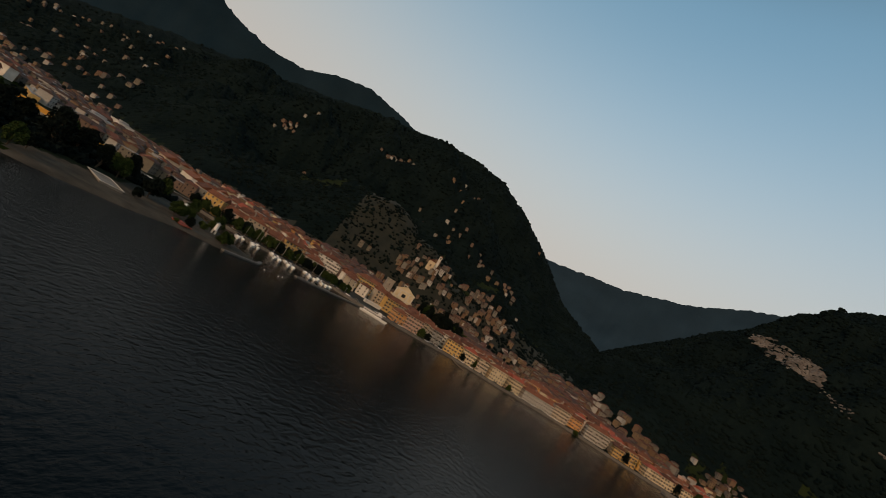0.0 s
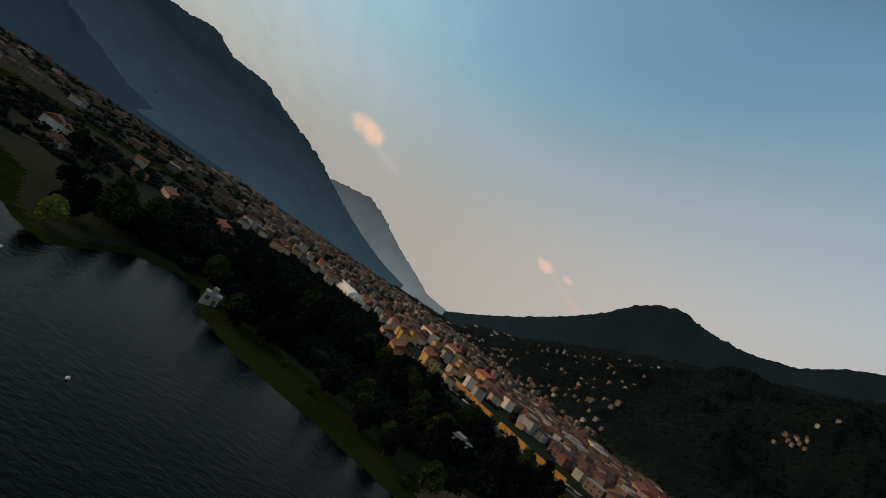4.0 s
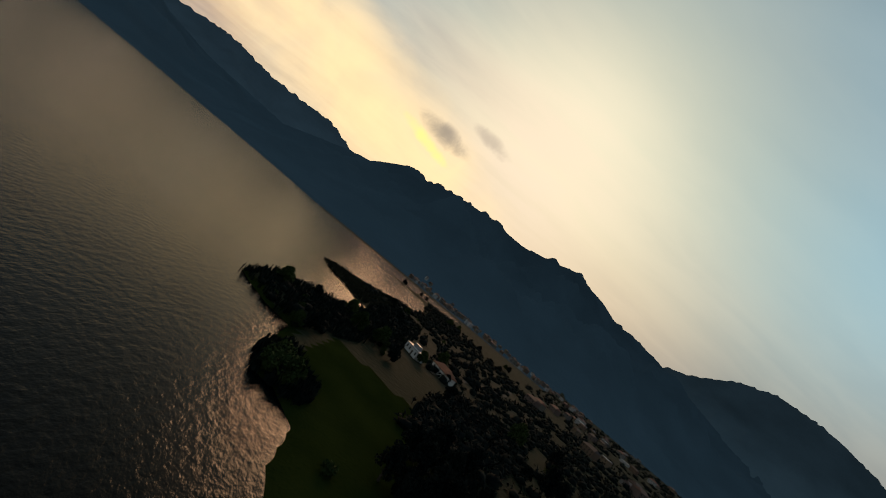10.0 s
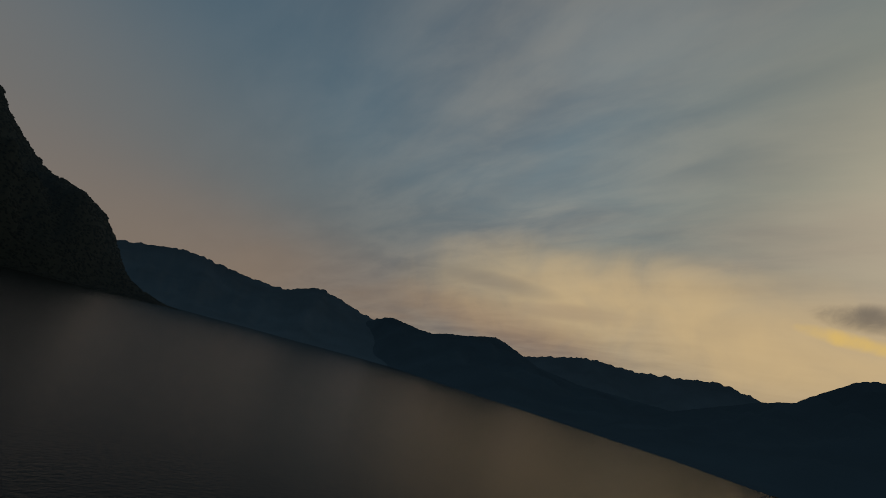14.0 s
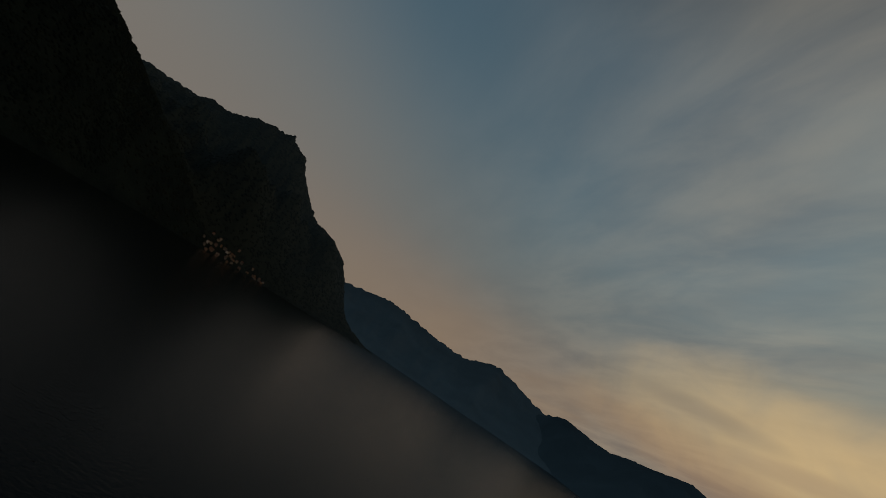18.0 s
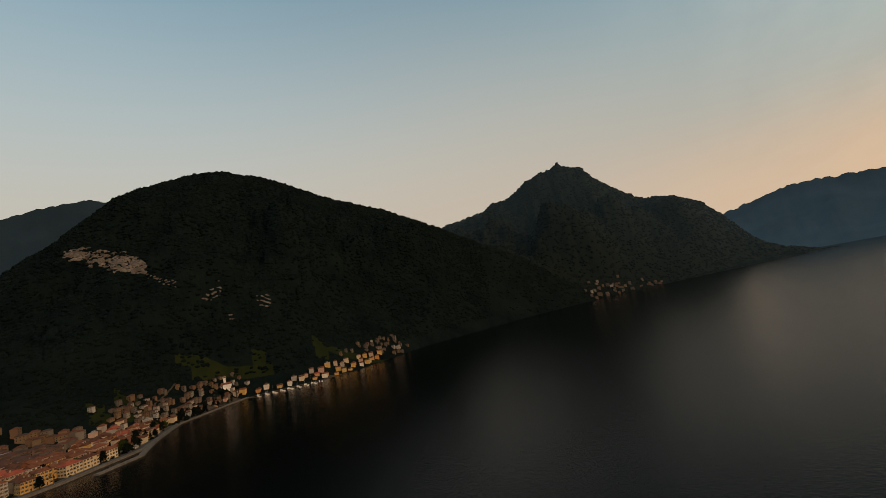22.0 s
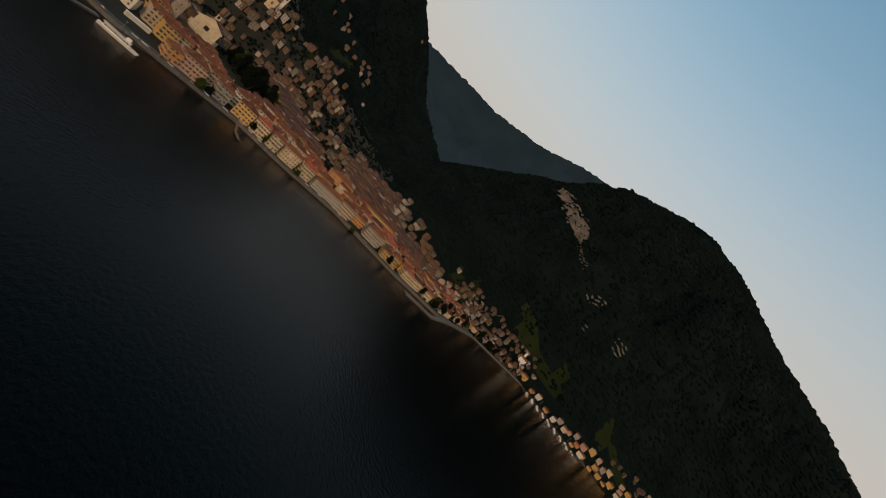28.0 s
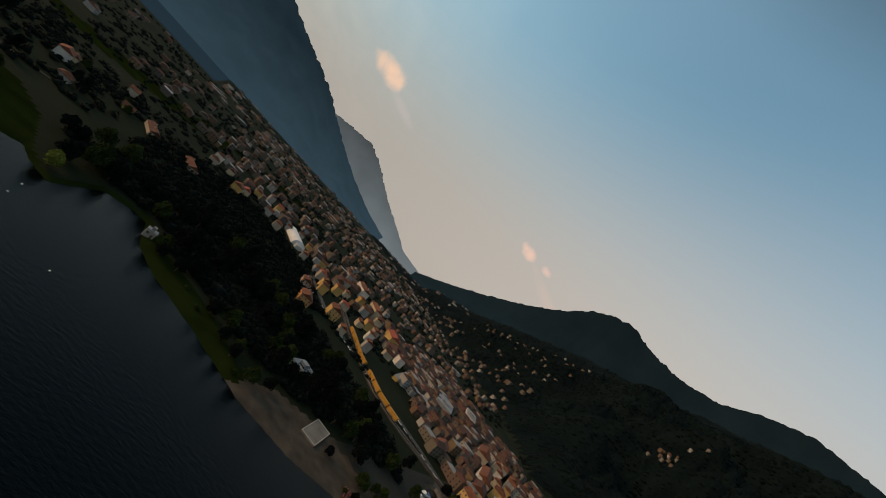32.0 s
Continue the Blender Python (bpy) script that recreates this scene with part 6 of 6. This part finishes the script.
scatter(28, [(322, -150), (352, -176), (388, -202), (432, -238), (440, -226), (396, -186), (360, -158), (334, -136)], ("tall", "round", "cypress", "broad"), 0.8, 1.25, 4.5, group="garden trees", land_only=7.0)
scatter(16, [(440, -250), (458, -292), (474, -330), (486, -322), (470, -284), (454, -244)], ("cypress", "tall", "round"), 0.7, 1.1, 4.5, group="garden trees", land_only=7.0)

# the white church by the south shore
chapel = new("white_church")
chapel.matrix_basis = Matrix.LocRotScale((K * 488, K * -328, ground(K * 488, K * -328)), Euler((0, 0, radians(-40))), None)
Shape().box(-5, -7, -5, 5, 9, 8).make("nave", M["white_paint"], chapel)
s, _ = roof_shape(10, 16, 8, False, 0.4, 0.3)
s.v = [(a, b + 1, c) for a, b, c in s.v]
s.make("roof", M["roof"], chapel)
Shape().box(5.4, 2, -5, 9.0, 5.6, 19).make("bell_tower", M["white_paint"], chapel)
# dark panel on the solid tower, for the shade in its belfry opening
Shape().box(6.4, 1.95, 14.5, 8.0, 2.1, 17.5).make("belfry_opening", M["glass"], chapel)
Shape().add(((5.2, 1.8, 19), (9.2, 1.8, 19), (9.2, 5.8, 19), (5.2, 5.8, 19), (7.2, 3.8, 21.5)), ((0, 1, 4), (1, 2, 4), (2, 3, 4), (3, 0, 4), (3, 2, 1, 0))).make("spire", M["roof"], chapel)
# dark panels on the front, for the shade within three porch arches
for i in range(3):
    Shape().box(-3.4 + 2.7 * i, -7.1, 0.2, -1.9 + 2.7 * i, -6.95, 3.6).make("porch_arch", M["glass"], chapel)
tagged(chapel, "small white church with slim bell tower above the shore", "church")
greenhouse = new("greenhouse")
greenhouse.matrix_basis = Matrix.LocRotScale((K * 430, K * -176, ground(K * 430, K * -176)), Euler((0, 0, radians(-40))), None)
for i in range(6):
    s = Shape().box(-15 + 5 * i, -8, -3, -10.2 + 5 * i, 8, 3)
    s.add(((-15 + 5 * i, -8, 3), (-10.2 + 5 * i, -8, 3), (-10.2 + 5 * i, 8, 3), (-15 + 5 * i, 8, 3), (-12.6 + 5 * i, -8, 4.6), (-12.6 + 5 * i, 8, 4.6)), ((0, 1, 4), (2, 3, 5), (0, 4, 5, 3), (1, 2, 5, 4)))
    s.make("bay", M["membrane"], greenhouse)
tagged(greenhouse, "pale ridge-roofed workshop with six white bays", "workshop")

# ---- cars ----
car_body = Shape().box(-2.1, -0.85, 0.3, 2.1, 0.85, 0.85, 0, 0.05)
car_cab = Shape().add(((-1.5, -0.8, 0.84), (1.1, -0.8, 0.84), (1.1, 0.8, 0.84), (-1.5, 0.8, 0.84), (-1.1, -0.66, 1.42), (0.4, -0.66, 1.42), (0.4, 0.66, 1.42), (-1.1, 0.66, 1.42)), BOX)
tyre = Shape().tube((0, -0.1, 0.32), (0, 0.1, 0.32), 0.32, 0.32, 10).data("wheel", [M["glass"]])
M["car"] = material("car_paint", (0.05, 0.055, 0.06), (0.7, 0.7, 0.7), 0.001, 0.001, 0.3, 0.0, spec=0.5, random_tint=2.2)
body_data, cab_data = car_body.data("body", [M["car"]]), car_cab.data("cabin", [M["glass"]])
car = new("car")
placed("body", body_data, car), placed("cabin", cab_data, car)
for x in (-1.3, 1.3):
    for y in (-0.78, 0.78):
        placed("wheel", tyre, car, Matrix.Translation((x, y, 0)))
tagged(car, "parked car on the lakefront road", "car", "parked cars")
spots = [(*point_along(offset_line(quay_line, 5.0), 20 + 9.3 * k + random.uniform(-2, 2)), 1.76) for k in range(44) if k % 5]
for i in range(26):
    x, y, a = point_along(offset_line(ROAD_NORTH, 5.2), 16 + 7.5 * i)
    spots.append((x, y, a, ground(x, y)))
for i, (x, y, a, z) in enumerate(spots):
    m = Matrix.LocRotScale((x, y, z), Euler((0, 0, a)), None)
    if i:
        copy_thing(car, m)
    else:
        car.matrix_basis = m
stall = new("market_kiosk")
stall.matrix_basis = Matrix.LocRotScale((K * 256, K * 61, ground(K * 256, K * 61)), Euler((0, 0, radians(-38))), None)
Shape().box(-9, -1.6, -2, 9, 1.6, 2.6).make("wall", M["white"], stall)
Shape().box(-9.4, -2.2, 2.6, 9.4, 2.2, 2.85).make("awning", M["membrane"], stall)
tagged(stall, "long white kiosk on the lakeside square", "kiosk")

# buoys
buoy = new("mooring_buoy")
ball = Shape()
for i in range(5):
    a0, a1 = math.pi * i / 5 - math.pi / 2, math.pi * (i + 1) / 5 - math.pi / 2
    ball.tube((0, 0, 0.15 + 0.35 * math.sin(a0)), (0, 0, 0.15 + 0.35 * math.sin(a1)), max(0.35 * math.cos(a0), 0.01), max(0.35 * math.cos(a1), 0.01), 10)
ball.make("float", M["white_paint"], buoy)
Shape().tube((0, 0, 0.45), (0, 0, 0.75), 0.05, 0.05, 6).make("ring", M["metal"], buoy)
tagged(buoy, "white mooring buoy floating on the lake", "buoy", "mooring buoys")
for i, (x, y) in enumerate(((1, 59), (24, 48), (-2, 66), (140, 53), (146, 51), (150, 52), (12, 40), (284, -2))):
    m = Matrix.LocRotScale((K * x, K * y, 0), Euler((0, 0, i)), None)
    if i:
        copy_thing(buoy, m)
    else:
        buoy.matrix_basis = m


# ---- bare rock on the mountain ----
def on_slope(az, el):
    """Where a ray from mid-lake at that azimuth and rise meets the mountain."""
    a, t, r = radians(az), math.tan(radians(el * 1.045)), 500.0
    while r < 2600:
        x, y = r * math.cos(a), r * math.sin(a)
        if ground(x, y) > 60 + t * r:
            return x, y, ground(x, y)
        r += 6.0
    return on_slope(az, el - 0.5)


def rock_face(upper, lower, label, count=60, size=(2.5, 7.0), seed=0):
    """Broken ledges of bare rock strewn over a band of the slope, one uneven face."""
    rng = np.random.default_rng(seed)
    s = Shape()
    us, ul = np.linspace(0, 1, len(upper)), np.linspace(0, 1, len(lower))
    for _ in range(count):
        u, v = rng.uniform(), float(np.clip(rng.normal(0.45, 0.32), -0.15, 1.15))
        az, el = (float(np.interp(u, us, [p[k] for p in upper]) * (1 - v) + np.interp(u, ul, [p[k] for p in lower]) * v) for k in (0, 1))
        x, y, z = on_slope(az + float(rng.normal(0, 0.12)), el)
        r, big = math.hypot(x, y), float(rng.uniform(*size))
        side, out = Vector((-y / r, x / r, 0)), Vector((-x / r, -y / r, 0.55)).normalized()
        up_slope = side.cross(out)
        ring = []
        for k in range(7):
            a = 2 * math.pi * k / 7
            d = big * float(rng.uniform(0.55, 1.25))
            ring.append(Vector((x, y, z)) + side * (d * 1.25 * math.cos(a)) + up_slope * (d * 0.8 * math.sin(a)))
        peak = Vector((x, y, z)) + out * big * float(rng.uniform(0.6, 1.0)) + up_slope * big * 0.2
        s.add([p + out * 1.2 for p in ring] + [p - out * 5 for p in ring] + [peak], [(k, (k + 1) % 7, 14) for k in range(7)] + [(k + 7, (k + 1) % 7 + 7, (k + 1) % 7, k) for k in range(7)])
    return tagged(s.make("rock_face", M["rock"]), label, "cliff", kind="stuff")


rock_face(((-19.5, 13.6), (-21.4, 13.5), (-23.5, 13.2), (-25.5, 12.8), (-26.6, 12.0)), ((-19.8, 12.9), (-22.2, 12.2), (-24, 11.7), (-25.4, 11.4), (-26.7, 11.1)), "long pinkish bare limestone scar on the wooded mountainside", 290, (2.5, 7.0), 1)
rock_face(((-26.9, 11.0), (-28.4, 10.3), (-30.0, 9.5)), ((-27.2, 10.5), (-28.2, 9.9), (-29.8, 9.2)), "broken pale rocks trailing below the scar", 34, (1.0, 2.6), 5)
rock_face(((-32.2, 7.6), (-34.2, 8.8)), ((-32.4, 7.2), (-34.2, 7.8)), "small pale rock face among dark trees", 60, (1.2, 3.0), 2)
rock_face(((-38, 6.5), (-39.3, 6.7)), ((-38.4, 5.7), (-39.3, 5.6)), "pale crag above the marina village", 55, (1.2, 3.0), 3)
rock_face(((-34.8, 5.2), (-35.1, 5.1)), ((-34.9, 4.6), (-35.2, 4.6)), "small pale rock outcrop in the woods", 7, (1.5, 3.0), 4)

# the white church on the terrace above the town
x, y, z = on_slope(14.2, 1.8)
terrace_church = new("hillside_church")
terrace_church.matrix_basis = Matrix.LocRotScale((x, y, z - 0.5), Euler((0, 0, radians(-72))), (1.2, 1.2, 1.2))
Shape().box(-5, -7, -6, 5, 10, 8.5).make("nave", M["cream"], terrace_church)
s, _ = roof_shape(10, 17, 8.5, False, 0.4, 0.3)
s.v = [(a, b + 1.5, c) for a, b, c in s.v]
s.make("roof", M["roof"], terrace_church)
Shape().add(((-5, -7.02, 8.4), (5, -7.02, 8.4), (0, -7.02, 11.6), (-5, -6.6, 8.4), (5, -6.6, 8.4), (0, -6.6, 11.6)), ((0, 1, 2), (5, 4, 3), (0, 2, 5, 3), (1, 4, 5, 2))).make("gable", M["cream"], terrace_church)
Shape().box(5.4, 1.5, -6, 9.4, 5.5, 21).make("bell_tower", M["white"], terrace_church)
# belfry openings drawn as dark panels in place of their shade
for k in (0, 1):
    Shape().box(6.5, 1.42 + 4.0 * k, 16.5, 8.3, 1.58 + 4.0 * k, 19.6).make("belfry_opening", M["glass"], terrace_church)
Shape().add(((5.1, 1.2, 21), (9.7, 1.2, 21), (9.7, 5.8, 21), (5.1, 5.8, 21), (7.4, 3.5, 23.6)), ((0, 1, 4), (1, 2, 4), (2, 3, 4), (3, 0, 4), (3, 2, 1, 0))).make("spire", M["roof"], terrace_church)
Shape().box(-1.1, -7.15, 0.2, 1.1, -6.95, 3.6).make("portal", M["wood"], terrace_church)
tagged(terrace_church, "pale church with slim white bell tower above the town", "church")
